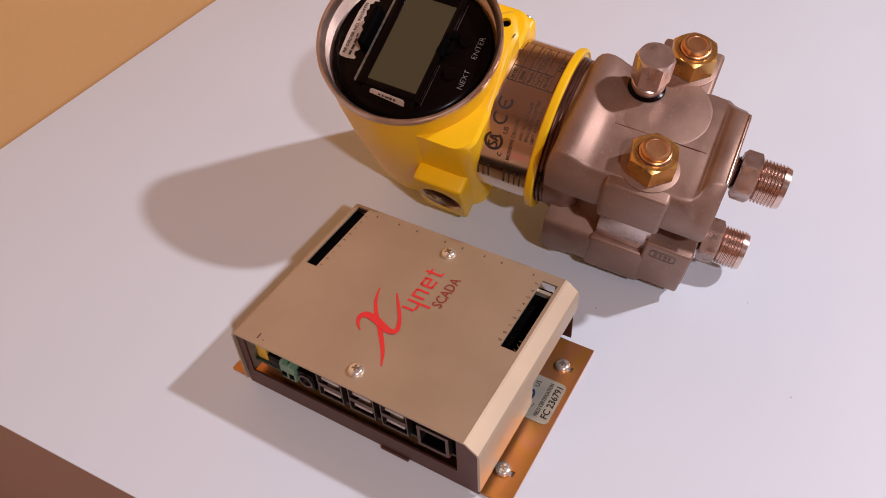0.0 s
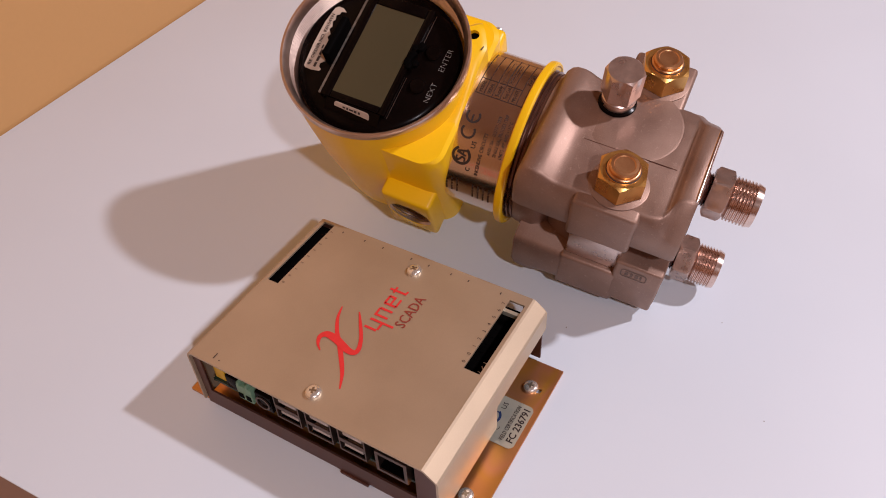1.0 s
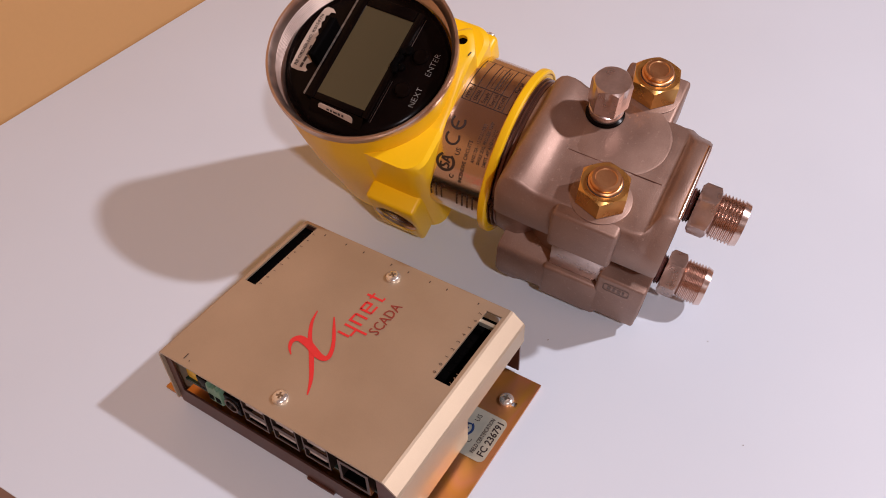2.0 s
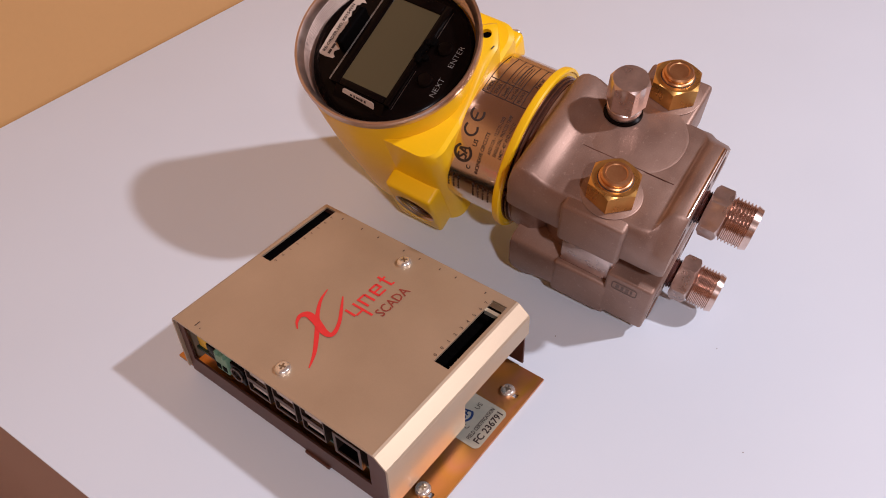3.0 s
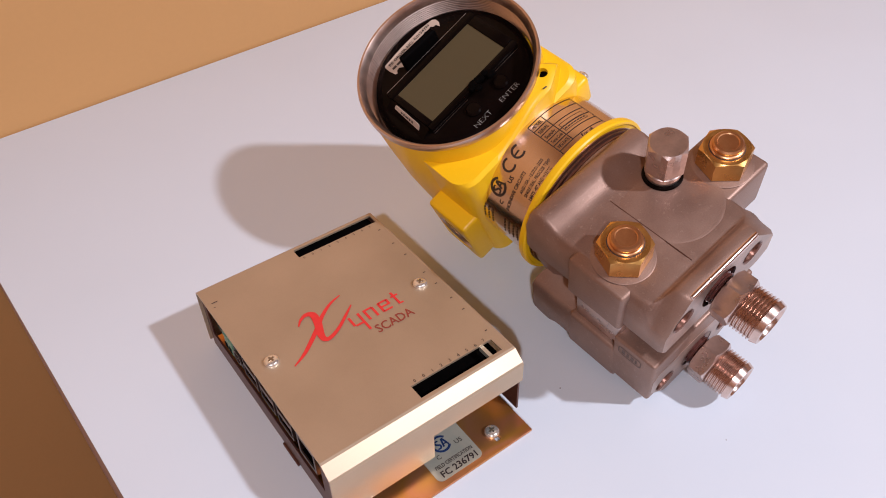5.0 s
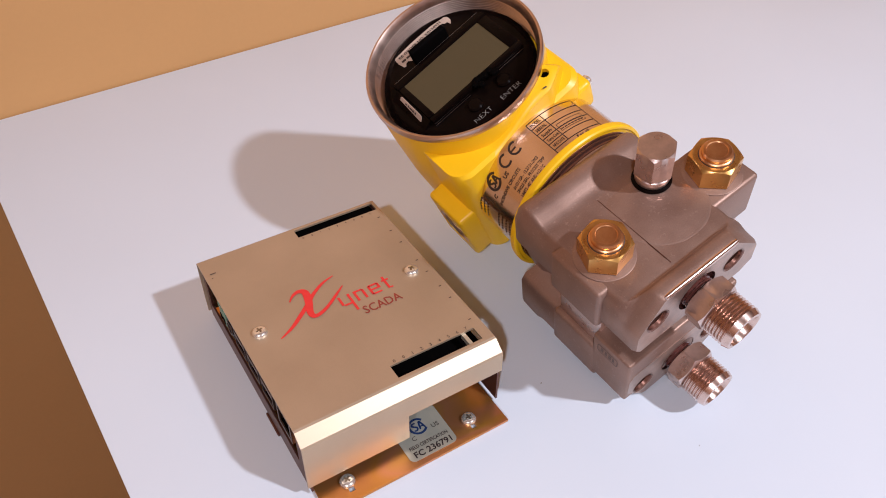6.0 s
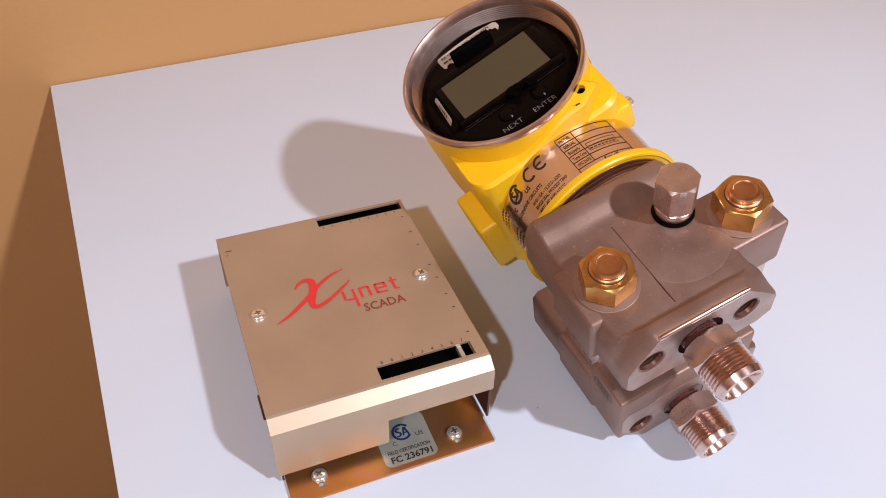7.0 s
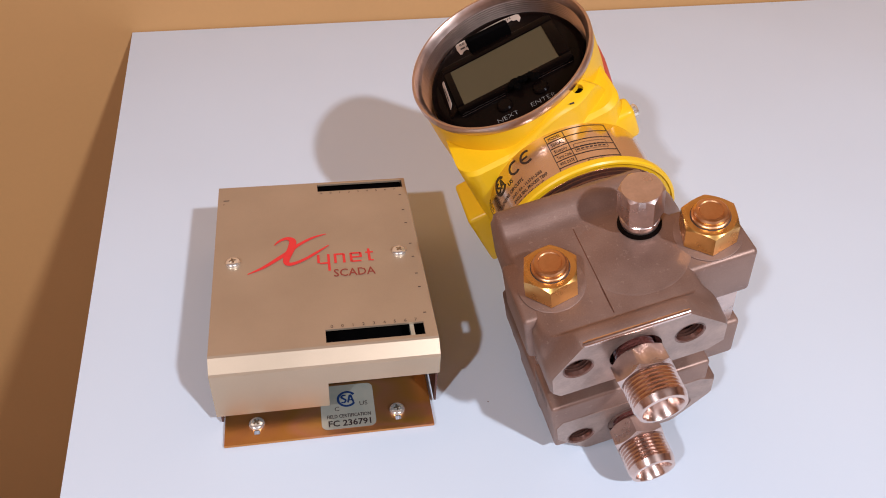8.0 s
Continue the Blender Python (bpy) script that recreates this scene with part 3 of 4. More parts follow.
shoulder = shoulder_mesh()
ear_ob = part("shoulder", moved(shoulder, H), M_YELLOW, head)
cut(ear_ob, moved(lathe([(0, -0.008), (0.0027, -0.008), (0.0027, 0.004), (0, 0.004)], 24), H @ pose(0.0262, 0.0430, -0.004)))
part("hole_screw", moved(lathe([(0, 0.0), (0.0026, 0.0)], 24), H @ pose(0.0262, 0.0430, -0.0075)), M_BLACK_MATT, head, "black locking screw")
part("paint_chip", moved(block(-0.0011, 0.0011, -0.0003, 0.0003, -0.0006, 0.0003, 0.0001), H @ pose(0.0205, 0.0500, -0.0049, -20, 0, 12)), M_CHIP_AND_SHADE, head, "dark chip in the paint")
lug = part("earth_lug", moved(block(0.034, 0.0478, 0.0385, 0.0515, -0.048, -0.028, 0.003, 3), H), M_YELLOW, head)
part("earth_screw", moved(lathe([(0.0034, 0), (0.0034, 0.0018), (0.0022, 0.0028), (0, 0.0028)], 20), H @ Matrix.Translation((0.0478, 0.0450, -0.035)) @ pose(0, 0, 0, 0, 90, 0)), M_STEEL_SCREW, lug, "bright earth screw")
red = bmesh.new()
rows = []
for k in range(15):
    a = radians(-32 + 54 * k / 14)
    rows.append([])
    for j in range(9):
        swell = math.sin(math.pi * k / 14) * math.sin(math.pi * j / 8)
        r = 0.0472 + 0.0030 * min(1.0, 2.2 * swell) ** 0.6
        rows[-1].append(red.verts.new((r * math.cos(a), r * math.sin(a), -0.022 - 0.040 * j / 8)))
for p, q in zip(rows, rows[1:]):
    for j in range(8):
        red.faces.new((p[j], q[j], q[j + 1], p[j + 1]))
part("red_cap", moved(red, H), M_DARK_RED, head, "red plastic cap on the far side of the housing", 60)

# bare metal rim and inner thread
rim = [(0.0486, -0.0050), (0.0491, -0.0042), (0.0491, -0.0008), (0.0486, 0.0), (0.0476, 0.0), (0.0466, -0.0014), (0.0460, -0.0030)]
tb = threads(0.0452, 0.0008, -0.0230, -0.0040, 0.0014, True)
rim += tb[::-1] + [(0.0440, -0.0235), (0.0400, -0.0235)]
part("threaded_rim", moved(lathe(rim, 128), H @ pose(-0.0004, 0, 0)), M_THREAD, tx, "bare machined rim with internal thread")

# display
disp = part("display_module", moved(lathe([(0.0437, -0.0235), (0.0437, -0.0150), (0.0425, -0.0120), (0.0405, -0.0104), (0.0380, -0.0098), (0, -0.0098)], 80), H), M_BLACK, tx, "round black plastic display module")
frame_bar = joined(block(-0.0310, 0.0330, -0.0178, -0.0125, -0.0100, -0.0056, 0.0008), block(-0.0310, 0.0330, 0.0150, 0.0186, -0.0100, -0.0060, 0.0008),
                   block(-0.0310, -0.0270, -0.0124, 0.0149, -0.0100, -0.0056, 0.0008), block(0.0265, 0.0330, -0.0124, 0.0149, -0.0100, -0.0056, 0.0008))
part("screen_frame", moved(frame_bar, H), M_BLACK, disp)
part("screen", moved(block(-0.0270, 0.0265, -0.0125, 0.0150, -0.0099, -0.0064), H), M_LCD, disp, "blank olive-grey liquid-crystal screen")
part("window_edge", moved(block(-0.0295, 0.0320, -0.0203, -0.0183, -0.0099, -0.0086, 0.0003), H), M_WINDOW, disp, "bright window edge")
part("window_line", moved(block(-0.0305, -0.0060, 0.0190, 0.0192, -0.0098, -0.0096), H), M_THREAD, disp)
part("window_line", moved(block(0.0120, 0.0320, 0.0190, 0.0192, -0.0098, -0.0096), H), M_THREAD, disp)
hood = block(-0.0128, 0.0118, -0.0244, -0.0205, -0.0100, -0.0004, 0.0012, 3)
for vt in hood.verts:
    vt.co.z += 0.0009 * math.sin(vt.co.x * 900) if vt.co.z > -0.006 else 0.0
part("screen_hood", moved(hood, H), M_BLACK_MATT, disp)
for v in (-0.0085, 0.0115):
    part("button", moved(lathe([(0.0042, -0.0098), (0.0042, -0.0088), (0.0034, -0.0080), (0, -0.0078)], 24), H @ pose(v, 0.0262, 0)), M_BLACK, disp)
clump = []
rnd = random.Random(4)
for k in range(9):
    a, b2 = rnd.uniform(-0.002, 0.013), rnd.uniform(0.0165, 0.0215)
    clump.append(moved(lathe([(0, -0.001), (0.0022, -0.0004), (0.0018, 0.0008), (0, 0.0013)], 8), H @ pose(a, b2, -0.0062)))
part("sealing_lumps", joined(*clump), M_BLACK_MATT, disp, "lumps of black sealing compound")
FLIP = Matrix(((1, 0, 0, 0), (0, -1, 0, 0), (0, 0, 1, 0), (0, 0, 0, 1)))


def on_display(bm, v, w, n=-0.0097, turn=0.0):
    """Flat work laid on the display, its top towards the far side of the neck."""
    return moved(bm, H @ Matrix.Translation((v, w, n)) @ FLIP @ pose(0, 0, 0, 0, 0, turn))


part("lettering", on_display(words("NEXT", 0.0044, 0.0112, bold=-0.00014), -0.0155, 0.0355), M_WHITE_INK, disp, "white printed word", 0)
part("lettering", on_display(words("ENTER", 0.0044, 0.0130, bold=-0.00014), 0.0030, 0.0355), M_WHITE_INK, disp, "white printed word", 0)
torn = [(-0.0190, -0.0030), (-0.0198, 0.0004), (-0.0196, 0.0034), (-0.0186, 0.0042), (-0.0060, 0.0050), (0.0080, 0.0050), (0.0176, 0.0038), (0.0190, 0.0026), (0.0190, 0.0002), (0.0172, -0.0018), (0.0166, 0.0004), (0.0148, 0.0006),
        (0.0140, 0.0018), (0.0112, 0.0012), (0.0098, 0.0020), (0.0070, 0.0010), (0.0052, 0.0017), (0.0026, 0.0002), (0.0004, 0.0008), (-0.0016, -0.0008), (-0.0044, -0.0004), (-0.0062, -0.0024), (-0.0090, -0.0020), (-0.0108, -0.0038), (-0.0132, -0.0032), (-0.0150, -0.0018), (-0.0168, -0.0022), (-0.0178, -0.0034)]
torn = [(x, 1.25 * y) for x, y in torn]
ts = part("torn_sticker", on_display(prism(torn, 0, 0.0002), 0.0008, -0.0294), M_LABEL, disp, "torn pale paper sticker with dark print", 0)
part("lettering", on_display(words("RE ORDER NO. K0154YN", 0.0025, 0.0315, bold=0.00005), -0.0168, -0.0316, -0.0094, 1.5), M_INK, ts, "", 0)
part("print_bars", on_display(bars([(-0.0178, -0.0150, -0.0012, 0.0002), (-0.0144, -0.0112, -0.0012, 0.0002), (-0.0106, -0.0074, -0.0008, 0.0004), (-0.0068, -0.0044, 0.0000, 0.0008)]), 0.0008, -0.0296, -0.0094), M_INK, ts, "", 0)
SLOPE = H @ Matrix.Translation((-0.0318, 0.0115, -0.0064)) @ FLIP @ pose(0, 0, 0, 0, 0, 88) @ pose(0, 0, 0, -58, 0, 0) @ pose(0, -0.0002, 0.0012)
part("module_shoulder", moved(prism([(-0.0365, -0.0098), (-0.0312, -0.0098), (-0.0312, -0.0062)], -0.0135, 0.0165), H @ Matrix(((1, 0, 0, 0), (0, 0, 1, 0), (0, 1, 0, 0), (0, 0, 0, 1)))), M_BLACK, disp)
ws = part("side_sticker", moved(prism(rounded(0.0200, 0.0050, 0.0016), 0, 0.0002), SLOPE), M_LABEL, disp, "small pale sticker with dark print", 0)
part("print_bars", moved(bars([(0.005, 0.0062, 0.0012, 0.0026), (0.0070, 0.0084, 0.0012, 0.0026), (0.0088, 0.0112, 0.0014, 0.0024), (0.0118, 0.0128, 0.0012, 0.0026), (0.0136, 0.0150, 0.0014, 0.0024)]), SLOPE @ pose(0, 0, 0.0002)), M_INK, ws, "", 0)

# neck: nameplate sleeve with its print, yellow ring, dark grooved neck
TV, TN, TR = 0.0026, -0.0570, 0.0425
sleeve = part("nameplate_sleeve", moved(lathe([(0.0405, 0.040), (TR, 0.041), (TR, 0.0835), (0.040, 0.0840)], 96), along_w(TV, TN, 0, H)), M_PLATE, tx, "wrapped bare-steel nameplate with dark print")


def on_sleeve(bm, phi, w, lift=0.00018):
    """Bends flat work round the sleeve: x runs round it, y towards the head."""
    for vt in bm.verts:
        a = radians(phi) + vt.co.x / TR
        r = TR + lift
        vt.co = H @ Vector((TV + r * math.sin(a), w - vt.co.y, TN + r * math.cos(a)))
    return bm


def lines_round(segs, width=0.00035):
    """Thin printed rules: (x0, y0, x1, y1), split up so that they bend."""
    bm = bmesh.new()
    for x0, y0, x1, y1 in segs:
        n = max(1, int(math.hypot(x1 - x0, y1 - y0) / 0.002))
        dx, dy = x1 - x0, y1 - y0
        ln = math.hypot(dx, dy)
        ox, oy = -dy / ln * width / 2, dx / ln * width / 2
        prev = None
        for k in range(n + 1):
            x, y = x0 + dx * k / n, y0 + dy * k / n
            pair = (bm.verts.new((x + ox, y + oy, 0)), bm.verts.new((x - ox, y - oy, 0)))
            if prev:
                bm.faces.new((prev[0], prev[1], pair[1], pair[0]))
            prev = pair
    return bm


# certificate marks
part("printed_mark", on_sleeve(joined(arc_stroke(0, 0, 0.0034, 55, 305, 0.0011), arc_stroke(0.0082, 0, 0.0034, 55, 305, 0.0011), bars([(0.0050, 0.0088, -0.00045, 0.00045)])), -28.5, 0.0575), M_INK, sleeve, "dark printed conformity mark", 0)
part("printed_mark", on_sleeve(joined(arc_stroke(0, 0, 0.0045, 30, 330, 0.0014), zigzag_and_peak(0, 0, 1.05)), -46.5, 0.0575), M_INK, sleeve, "dark printed approval mark", 0)
part("printed_letters", on_sleeve(words("US", 0.0034, bold=0.00005), -39.0, 0.0635), M_INK, sleeve, "", 0)
part("printed_letter", on_sleeve(words("C", 0.0034, bold=0.00005), -57.0, 0.0633), M_INK, sleeve, "", 0)
part("printed_line", on_sleeve(words("INCENDIVE CIRCUITS", 0.0027, 0.0235, bold=0.00004), -58.0, 0.0680), M_PRINT, sleeve, "", 0)
for k, (line, wd) in enumerate((("ANSI / ISA - 12.27.01-2003", 0.0205), ("SINGLE SEAL, PROCESS TEMP", 0.0225), ("LIMITS -40\u00b0 AND +121\u00b0C", 0.0195))):
    part("printed_line", on_sleeve(words(line, 0.0025, wd, bold=0.00003), -40.0, 0.0718 + 0.0031 * k), M_PRINT, sleeve, "", 0)
part("print_bars", on_sleeve(bars([(x, x + 0.0016, y, y + 0.0009) for y in (0.004, 0.001, -0.002, -0.011, -0.014, -0.017, -0.020) for x in (-0.010, -0.0078, -0.0054, -0.003, -0.0008)]), -68.0, 0.0560), M_PRINT, sleeve, "", 0)
# data table: five rows of 4.6 mm, name column 9 mm, value column 21 mm
RY = 0.0044
segs = [(0, 0, 0.0315, 0), (0, 0, 0, -5.7 * RY), (0.0092, 0, 0.0092, -5 * RY), (0.0315, 0, 0.0315, -5.7 * RY)]
for k in range(1, 6):
    segs.append((0, -k * RY, 0.0315, -k * RY))
segs.append((0, -5.7 * RY, 0.0315, -5.7 * RY))
for seg in segs:
    part("printed_rule", on_sleeve(lines_round([seg]), -1.4, 0.0536), M_INK, sleeve, "", 0)
for k, line in enumerate(("MODEL", "SERIAL", "Supply", "Temp Code", "MFG DATE")):
    part("printed_word", on_sleeve(words(line, 0.0027, 0.0050 + 0.0005 * len(line) * 0.5), 0.2, 0.0536 + RY * (k + 0.72)), M_INK, sleeve, "", 0)
part("print_bars", on_sleeve(bars([(0.0115 + 0.0022 * j, 0.0131 + 0.0022 * j, -RY * k - 0.0006 * m - 0.0006, -RY * k - 0.0006 * m) for k in (2.9, 3.25) for m in (0,) for j in range(7)]), -1.4, 0.0536), M_PRINT, sleeve, "", 0)
for seg in ((0.0110, -RY * 2.45, 0.0275, -RY * 2.45), (0.0110, -RY * 3.6, 0.0275, -RY * 3.6), (0.0110, -RY * 2.45, 0.0110, -RY * 3.6), (0.0275, -RY * 2.45, 0.0275, -RY * 3.6)):
    part("printed_rule", on_sleeve(lines_round([seg], 0.0002), -1.4, 0.0536), M_PRINT, sleeve, "", 0)
part("printed_word", on_sleeve(words("For all", 0.0025, 0.0078), 17.0, 0.0536 + RY * 5.55), M_INK, sleeve, "", 0)

ring = lathe([(0.0420, 0.0828), (0.0448, 0.0829), (0.0458, 0.0836), (0.0461, 0.0850), (0.0461, 0.0868), (0.0455, 0.0876), (0.0444, 0.0878), (0.0438, 0.0872), (0.0400, 0.0870)], 96)
part("clamp_ring", moved(ring, along_w(TV, TN, -0.0035, H)), M_YELLOW, tx, "yellow enamelled ring round the neck")
neck = lathe([(0.0300, 0.083), (0.0418, 0.083), (0.0419, 0.0842), (0.0406, 0.0846), (0.0405, 0.0851), (0.0418, 0.0855), (0.0418, 0.0862), (0.0402, 0.0866), (0.0401, 0.0871), (0.0412, 0.0875), (0.0412, 0.0884), (0.0396, 0.0888), (0.0394, 0.0894), (0.030, 0.0990)], 96)
part("grooved_neck", moved(neck, along_w(TV, TN, 0, H)), M_NECK, tx, "dark brown grooved steel neck")
collar = part("flange_collar", moved(lathe([(0.030, 0.0880), (0.0402, 0.0881), (0.0415, 0.0890), (0.0424, 0.0930), (0.0424, 0.1000), (0.0402, 0.1042), (0.0370, 0.1070), (0.030, 0.1075)], 96), along_w(TV, TN, 0, H)), M_CAST, tx, "round cast collar behind the upper flange")

# flanges: the same casting above and below, mirrored about the sensor's middle
MID = -0.0530
V0 = 0.0145


def flange_body(sharp):
    # stations along the neck: w, top, half width at the top, half width at the shoulder, shoulder height
    st = [(0.0945, -0.0200, 0.028, 0.032, -0.026), (0.0960, -0.0125, 0.031, 0.0352, -0.021), (0.0985, -0.0090, 0.0325, 0.036, -0.016), (0.1015, -0.0066, 0.033, 0.0362, -0.014), (0.1050, -0.0066, 0.033, 0.0362, -0.014),
          (0.1090, -0.0090, 0.033, 0.0365, -0.015), (0.1140, -0.0105, 0.033, 0.0365, -0.016), (0.1300, -0.0108, 0.033, 0.0365, -0.016), (0.1560, -0.0108, 0.033, 0.0365, -0.016), (0.1585, -0.0106, 0.0325, 0.0365, -0.0163),
          (0.1610, -0.0107, 0.0318, 0.0365, -0.0168), (0.1626, -0.0098, 0.0296, 0.0365, -0.0178), (0.1637, -0.0082, 0.0272, 0.0365, -0.0190), (0.1646, -0.0064, 0.0250, 0.0365, -0.0202), (0.1658, -0.0049, 0.0234, 0.0365, -0.0212), (0.1676, -0.0042, 0.0226, 0.0365, -0.0218), (0.1720, -0.0040, 0.0222, 0.0365, -0.0225), (0.1738, -0.0048, 0.0215, 0.0355, -0.023)]
    if sharp:
        st = [(0.0946, -0.0110, 0.033, 0.0358, -0.0150), (0.0962, -0.0090, 0.0335, 0.0362, -0.0135)] + [q for q in st if q[0] > 0.1]
    else:
        st = [(0.0908, -0.0150, 0.0315, 0.0350, -0.0190), (0.0918, -0.0108, 0.0322, 0.0355, -0.0158), (0.0938, -0.0082, 0.0328, 0.036, -0.0146), (0.0965, -0.0068, 0.033, 0.0362, -0.0140), (0.1005, -0.0066, 0.033, 0.0362, -0.014), (0.1040, -0.0076, 0.033, 0.0363, -0.0145), (0.1072, -0.0093, 0.033, 0.0365, -0.0155), (0.1105, -0.0104, 0.033, 0.0365, -0.016)] + [q for q in st if q[0] > 0.113]
    secs = []
    for w, top, ht, hs, sh_ in st:
        c = 0.0008
        lo = -0.0395
        pts = [(-hs + 0.003, lo), (-hs, lo + 0.004), (-hs, sh_ - 0.001), (-hs + 0.0012, sh_ + 0.0012), (-ht - 0.0012, top - 0.0012), (-ht + 0.0010, top),
               (ht - 0.0010, top), (ht + 0.0012, top - 0.0012), (hs - 0.0012, sh_ + 0.0012), (hs, sh_ - 0.001), (hs, lo + 0.004), (hs - 0.003, lo)]
        low = min(1.0, max(0.0, (0.120 - w) / 0.012))
        wide = 0.0015 * low * low * (3 - 2 * low) + 0.004 * min(1.0, max(0.0, (w - 0.157) / 0.008))
        secs.append([(v + c + (wide if v > 0 and (low > 0 or v > hs - 0.002) else 0.0), w, b) for v, b in pts])
    return loft(secs)


def flange(mirror):
    m = F
    if mirror:
        m = F @ Matrix(((1, 0, 0, 0), (0, 1, 0, 0), (0, 0, -1, 2 * MID), (0, 0, 0, 1)))
    fl = part("flange", moved(flange_body(mirror), m), M_CAST, tx, "grey-brown cast stainless flange", 58)
    for v0, v1 in ((-0.0362 if mirror else -0.0385, -0.004), (0.030, 0.0638)):
        part("bolt_wing", moved(block(v0, v1, 0.1205, 0.1525, -0.0400, -0.0113, 0.0022, 3), m), M_CAST, fl)
    for v in (-0.0235, 0.0240):
        m2 = m @ Matrix.Translation((v, 0.1738, -0.0205)) @ pose(0, 0, 0, -90, 0, 0)
        cut(fl, moved(lathe([(0, -0.012), (0.0062, -0.012), (0.0062, 0.003), (0, 0.003)], 32), m2), smooth=58)
        hole = lathe([(0.0066, 0.0002), (0.0058, -0.0004)] + threads(0.0054, 0.0007, -0.0110, -0.0006, 0.0015, True)[::-1] + [(0, -0.0112)], 32)
        part("threaded_hole", moved(hole, m2), M_NECK, fl, "threaded mounting hole")
    m2 = m @ Matrix.Translation((0.0008, 0.1738, -0.0215)) @ pose(0, 0, 0, -90, 0, 0)
    cut(fl, moved(lathe([(0, -0.008), (0.0105, -0.008), (0.0115, 0.003), (0, 0.003)], 40), m2), smooth=58)
    part("process_port", moved(lathe([(0.0110, 0.0), (0.0103, -0.007), (0, -0.007)], 40), m2), M_SEAL, fl, "dark sealed process port")
    # the front face takes a lighter, smoother metal
    fl.data.materials.append(M_FACE)
    front = max(vt.co.dot(W) for vt in fl.data.vertices)
    for p in fl.data.polygons:
        if p.normal.dot(W) > 0.95 and p.center.dot(W) > front - 0.0012:
            p.material_index = 1
    return fl


cut(collar, moved(block(-0.08, 0.08, 0.08, 0.12, -0.15, -0.048), F))
upper = flange(False)
lower = flange(True)
part("parting_line", moved(block(-0.0031, -0.0027, 0.1105, 0.1600, -0.0110, -0.0105), F), M_NECK, upper)
# worn machined edge as a round bright bead, shaped to draw a highlight line
edge = lathe([(0, -0.0214), (0.0013, -0.0208), (0.0015, -0.0190), (0.0015, 0.0208), (0.0013, 0.0228), (0, 0.0234)], 20)
part("machined_edge", moved(edge, F @ Matrix.Translation((0, 0.1726, -0.0053)) @ pose(0, 0, 0, 0, 90, 0)), M_TURNED, upper, "worn front edge, with a bright bead added for its highlight")
part("round_pad", moved(lathe([(0.0240, -0.001), (0.0240, 0.0000), (0.0228, 0.00025), (0, 0.00025)], 64), F @ pose(0.0165, 0.1330, -0.0108)), M_CAST, upper)
part("sensor_body", moved(lathe([(0.030, -0.0165), (0.0360, -0.0155), (0.0360, 0.0155), (0.030, 0.0165), (0, 0.0165)], 72), F @ pose(V0 - 0.006, 0.1310, MID)), M_CAST, tx, "grey sensor body between the flanges")
part("sensor_spacer", moved(block(-0.0330, 0.0600, 0.1225, 0.1505, MID - 0.0128, MID + 0.0128, 0.001), F), M_STEEL, tx, "smooth steel spacer between the flanges")

# bolts and nuts
for v, w, turn in ((-0.0215, 0.1378, -11), (0.0482, 0.1371, -14)):
    at = F @ pose(v, w, 0)
    nut = part("nut", moved(hexagon(0.0124, -0.0101, 0.0013, turn, 0.0012), at), M_BRASS, tx, "gold zinc-plated hexagon nut", 25)
    # dark ring painted in for the shade between nut and bolt
    part("thread_gap", moved(lathe([(0.0082, 0.00135), (0.0078, 0.0014)], 40), at), M_CHIP_AND_SHADE, nut, "", 0)
    part("bolt_end", moved(lathe([(0.0078, 0.0008), (0.0078, 0.0022), (0.0074, 0.0026), (0.0070, 0.0027), (0.0070, 0.0041), (0.0063, 0.0049), (0.0050, 0.0050), (0.0046, 0.0046), (0, 0.0046)], 40), at), M_COPPER, nut, "coppery rounded end of a bolt")
    part("spot_face", moved(lathe([(0.0143, -0.0112), (0.0143, -0.0107), (0.0139, -0.0105), (0, -0.0105)], 56), at), M_CAST, nut, "round milled seat under the nut")
    part("bolt_shank", moved(lathe([(0.0058, -0.075), (0.0058, -0.038)], 24), at), M_BRASS, nut)

# vent plug
plug = part("vent_plug", moved(hexagon(0.0098, -0.0030, 0.0130, 22, 0.0014), F @ pose(0.0246, 0.1215, 0)), M_STEEL, tx, "steel hexagon vent plug")
part("plug_collar", moved(lathe([(0.0080, -0.0106), (0.0080, -0.0072), (0.0086, -0.0066), (0.0086, -0.0046), (0.0078, -0.0040), (0.0078, -0.0030), (0, -0.0030)], 48), F @ pose(0.0246, 0.1215, 0)), M_STEEL, plug, "bright turned collar")
# black ring added for the dark gap at the foot of the plug
part("gap_shade_ring", moved(lathe([(0.0080, -0.0106), (0.0096, -0.0103), (0.0093, -0.0095), (0.0081, -0.0090)], 48), F @ pose(0.0246, 0.1215, 0)), M_BLACK, plug, "dark ring in place of the shaded gap")


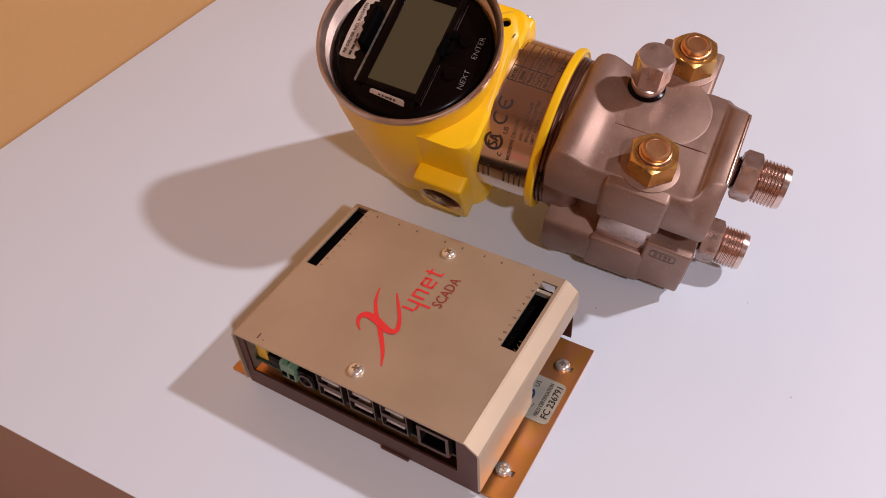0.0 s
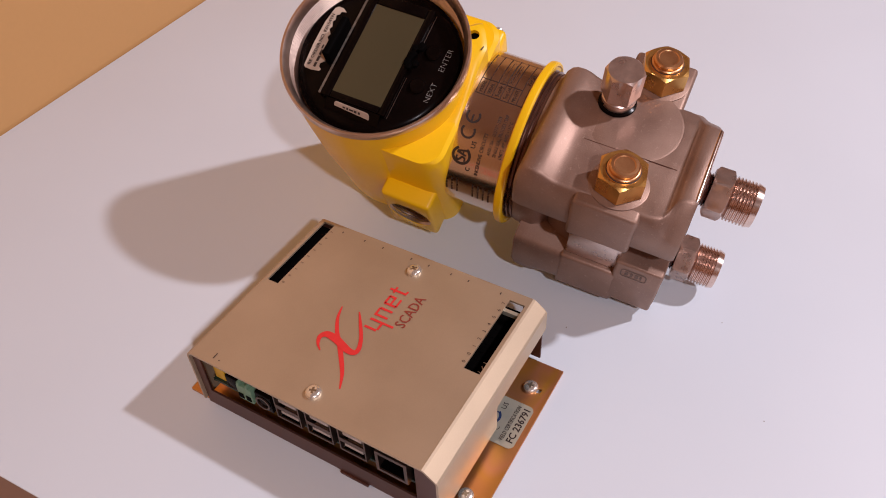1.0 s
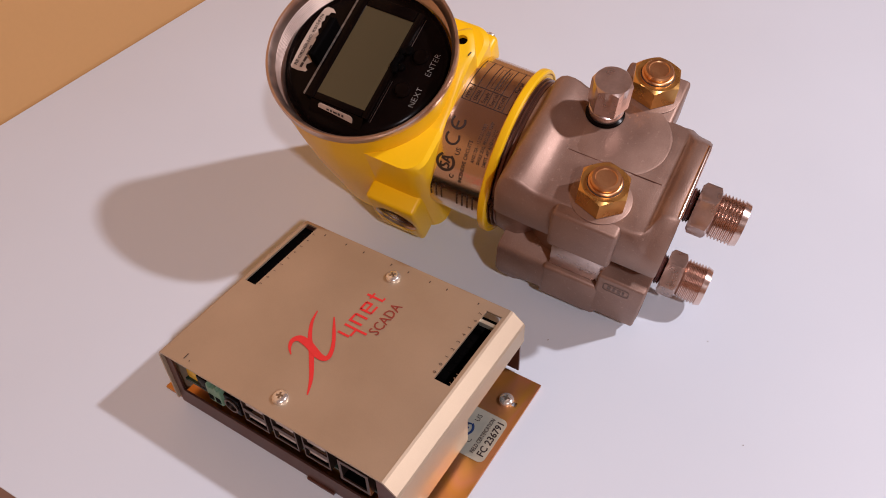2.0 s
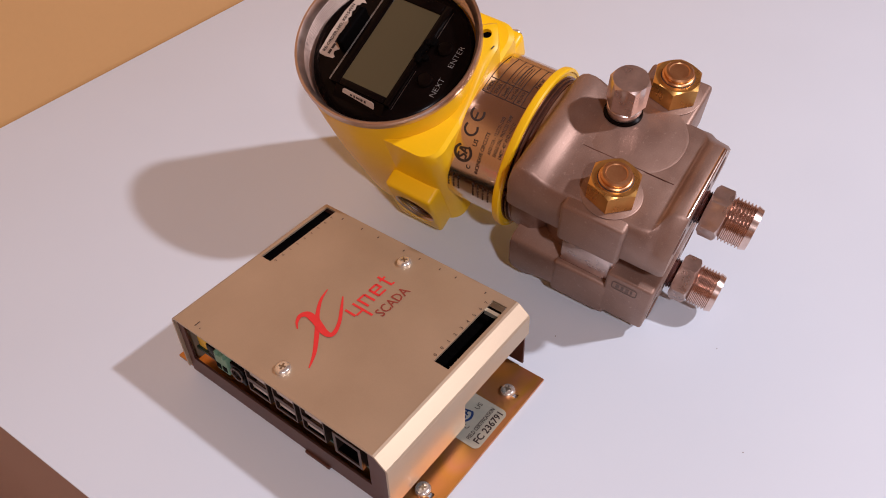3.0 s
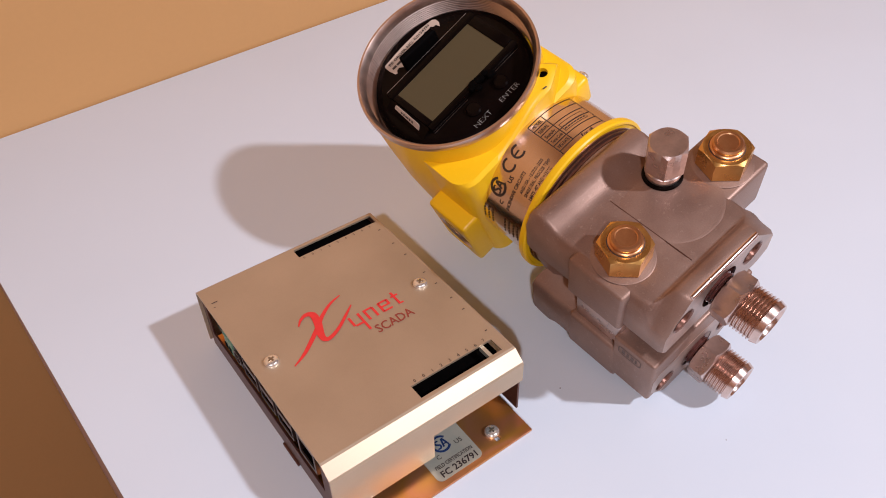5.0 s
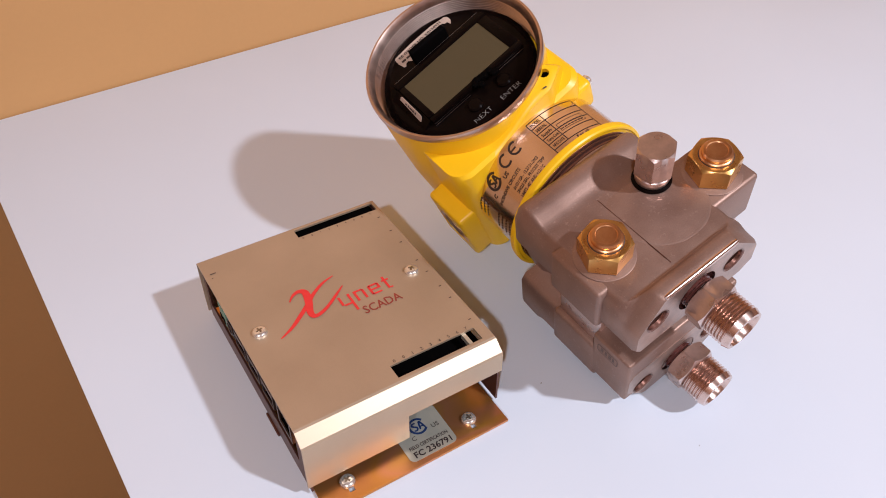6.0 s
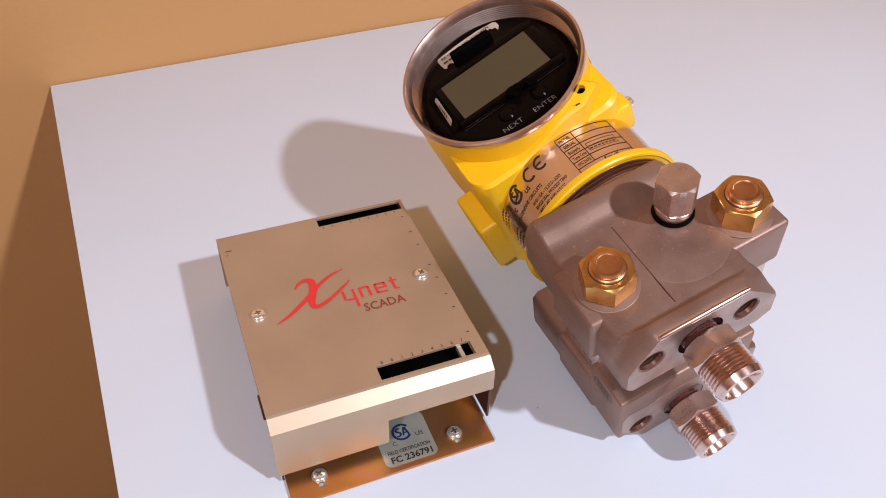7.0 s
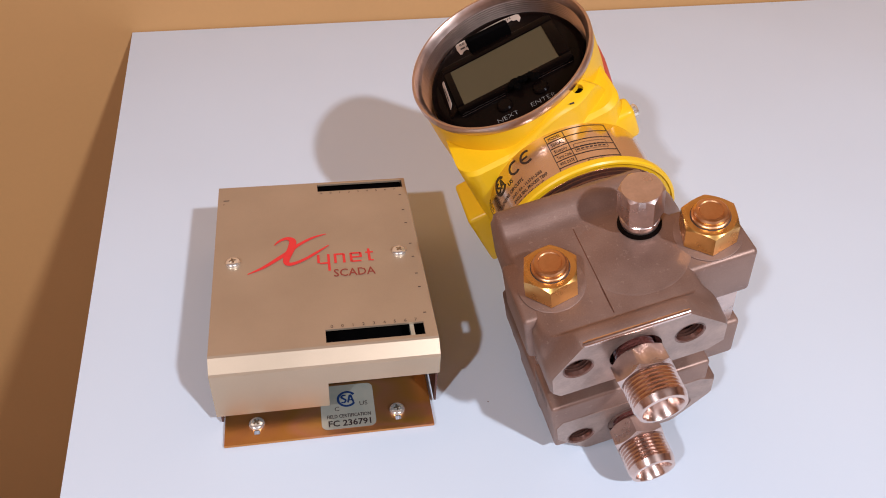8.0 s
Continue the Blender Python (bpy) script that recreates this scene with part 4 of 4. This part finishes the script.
# pipe fittings
def fitting(v, b, turn):
    m = along_w(v, b)
    hx = part("pipe_fitting", moved(hexagon(0.0128, 0.1772, 0.1866, turn, 0.0013, both=True), m), M_STEEL, tx, "steel hexagon pipe fitting with outer thread")
    part("sealed_thread", moved(lathe([(0.0085, 0.1690)] + threads(0.0085, 0.0008, 0.1700, 0.1771, 0.0016) + [(0.006, 0.1774)], 40), m), M_SEAL, hx, "thread smeared with dark red sealant")
    body = [(0.0092, 0.1864), (0.0098, 0.1872)] + threads(0.0110, 0.0010, 0.1877, 0.1991, 0.00163) + [(0.0101, 0.2004), (0.0086, 0.2006), (0.0080, 0.1996), (0.0066, 0.1920), (0, 0.1920)]
    part("outer_thread", moved(lathe(body, 56), m), M_TURNED, hx)


fitting(0.0005, -0.0215, 12)
fitting(0.0005, 2 * MID + 0.0215, 20)

# front of the lower casting, with its cast marks
fb = part("front_block", moved(block(-0.0362, 0.0368, 0.1490, 0.1736, -0.0900, -0.0520, 0.0016, 3), F), M_CAST, lower)
for v in (-0.0235, 0.0240):
    m2 = F @ Matrix.Translation((v, 0.1736, 2 * MID + 0.0205)) @ pose(0, 0, 0, -90, 0, 0)
    cut(fb, moved(lathe([(0, -0.0125), (0.0064, -0.0125), (0.0064, 0.004), (0, 0.004)], 32), m2))
M_TOP = axes(W, VF, B, F @ Vector((-0.0250, 0.1590, -0.0519)))
# number, frame and bars lie flat; dark colour replaces the relief's shading
part("cast_number", moved(words("15", 0.0064, bold=0.0001), M_TOP), M_CHIP_AND_SHADE, fb, "", 0)
M_SIDE = axes(W, B, -VF, F @ Vector((-0.0363, 0.1530, -0.0625)))
frame_pts = rounded(0.0130, 0.0062, 0.0016)
part("cast_frame", moved(ribbon([(x, y, 0.0006) for x, y in frame_pts + frame_pts[:1]]), M_SIDE), M_RELIEF, fb, "", 0)
part("cast_bars", moved(bars([(0.0020, 0.0038, 0.0014, 0.0048), (0.0048, 0.0062, 0.0014, 0.0048), (0.0072, 0.0090, 0.0014, 0.0048), (0.0098, 0.0108, 0.0014, 0.0048)]), M_SIDE), M_RELIEF, fb, "", 0)

# specks of dust on the cabinet top
for k, (x, y, r) in enumerate(((0.1125, -0.1770, 0.0003), (0.1220, -0.0705, 0.0003), (0.1643, -0.1423, 0.00028))):
    crumb = lathe([(0, 0), (r, r * 0.1), (r * 0.8, r * 0.7), (0, r)], 7)
    for vt in crumb.verts:
        vt.co.x *= 1.0 + 0.5 * (k % 2)
    ob = mesh_object("dust_speck", crumb, M_SPECK)
    ob.location = (x, y, 0.0)
    tagged(ob, "tiny dark speck of dust on the white top", "speck", "specks on the cabinet top")
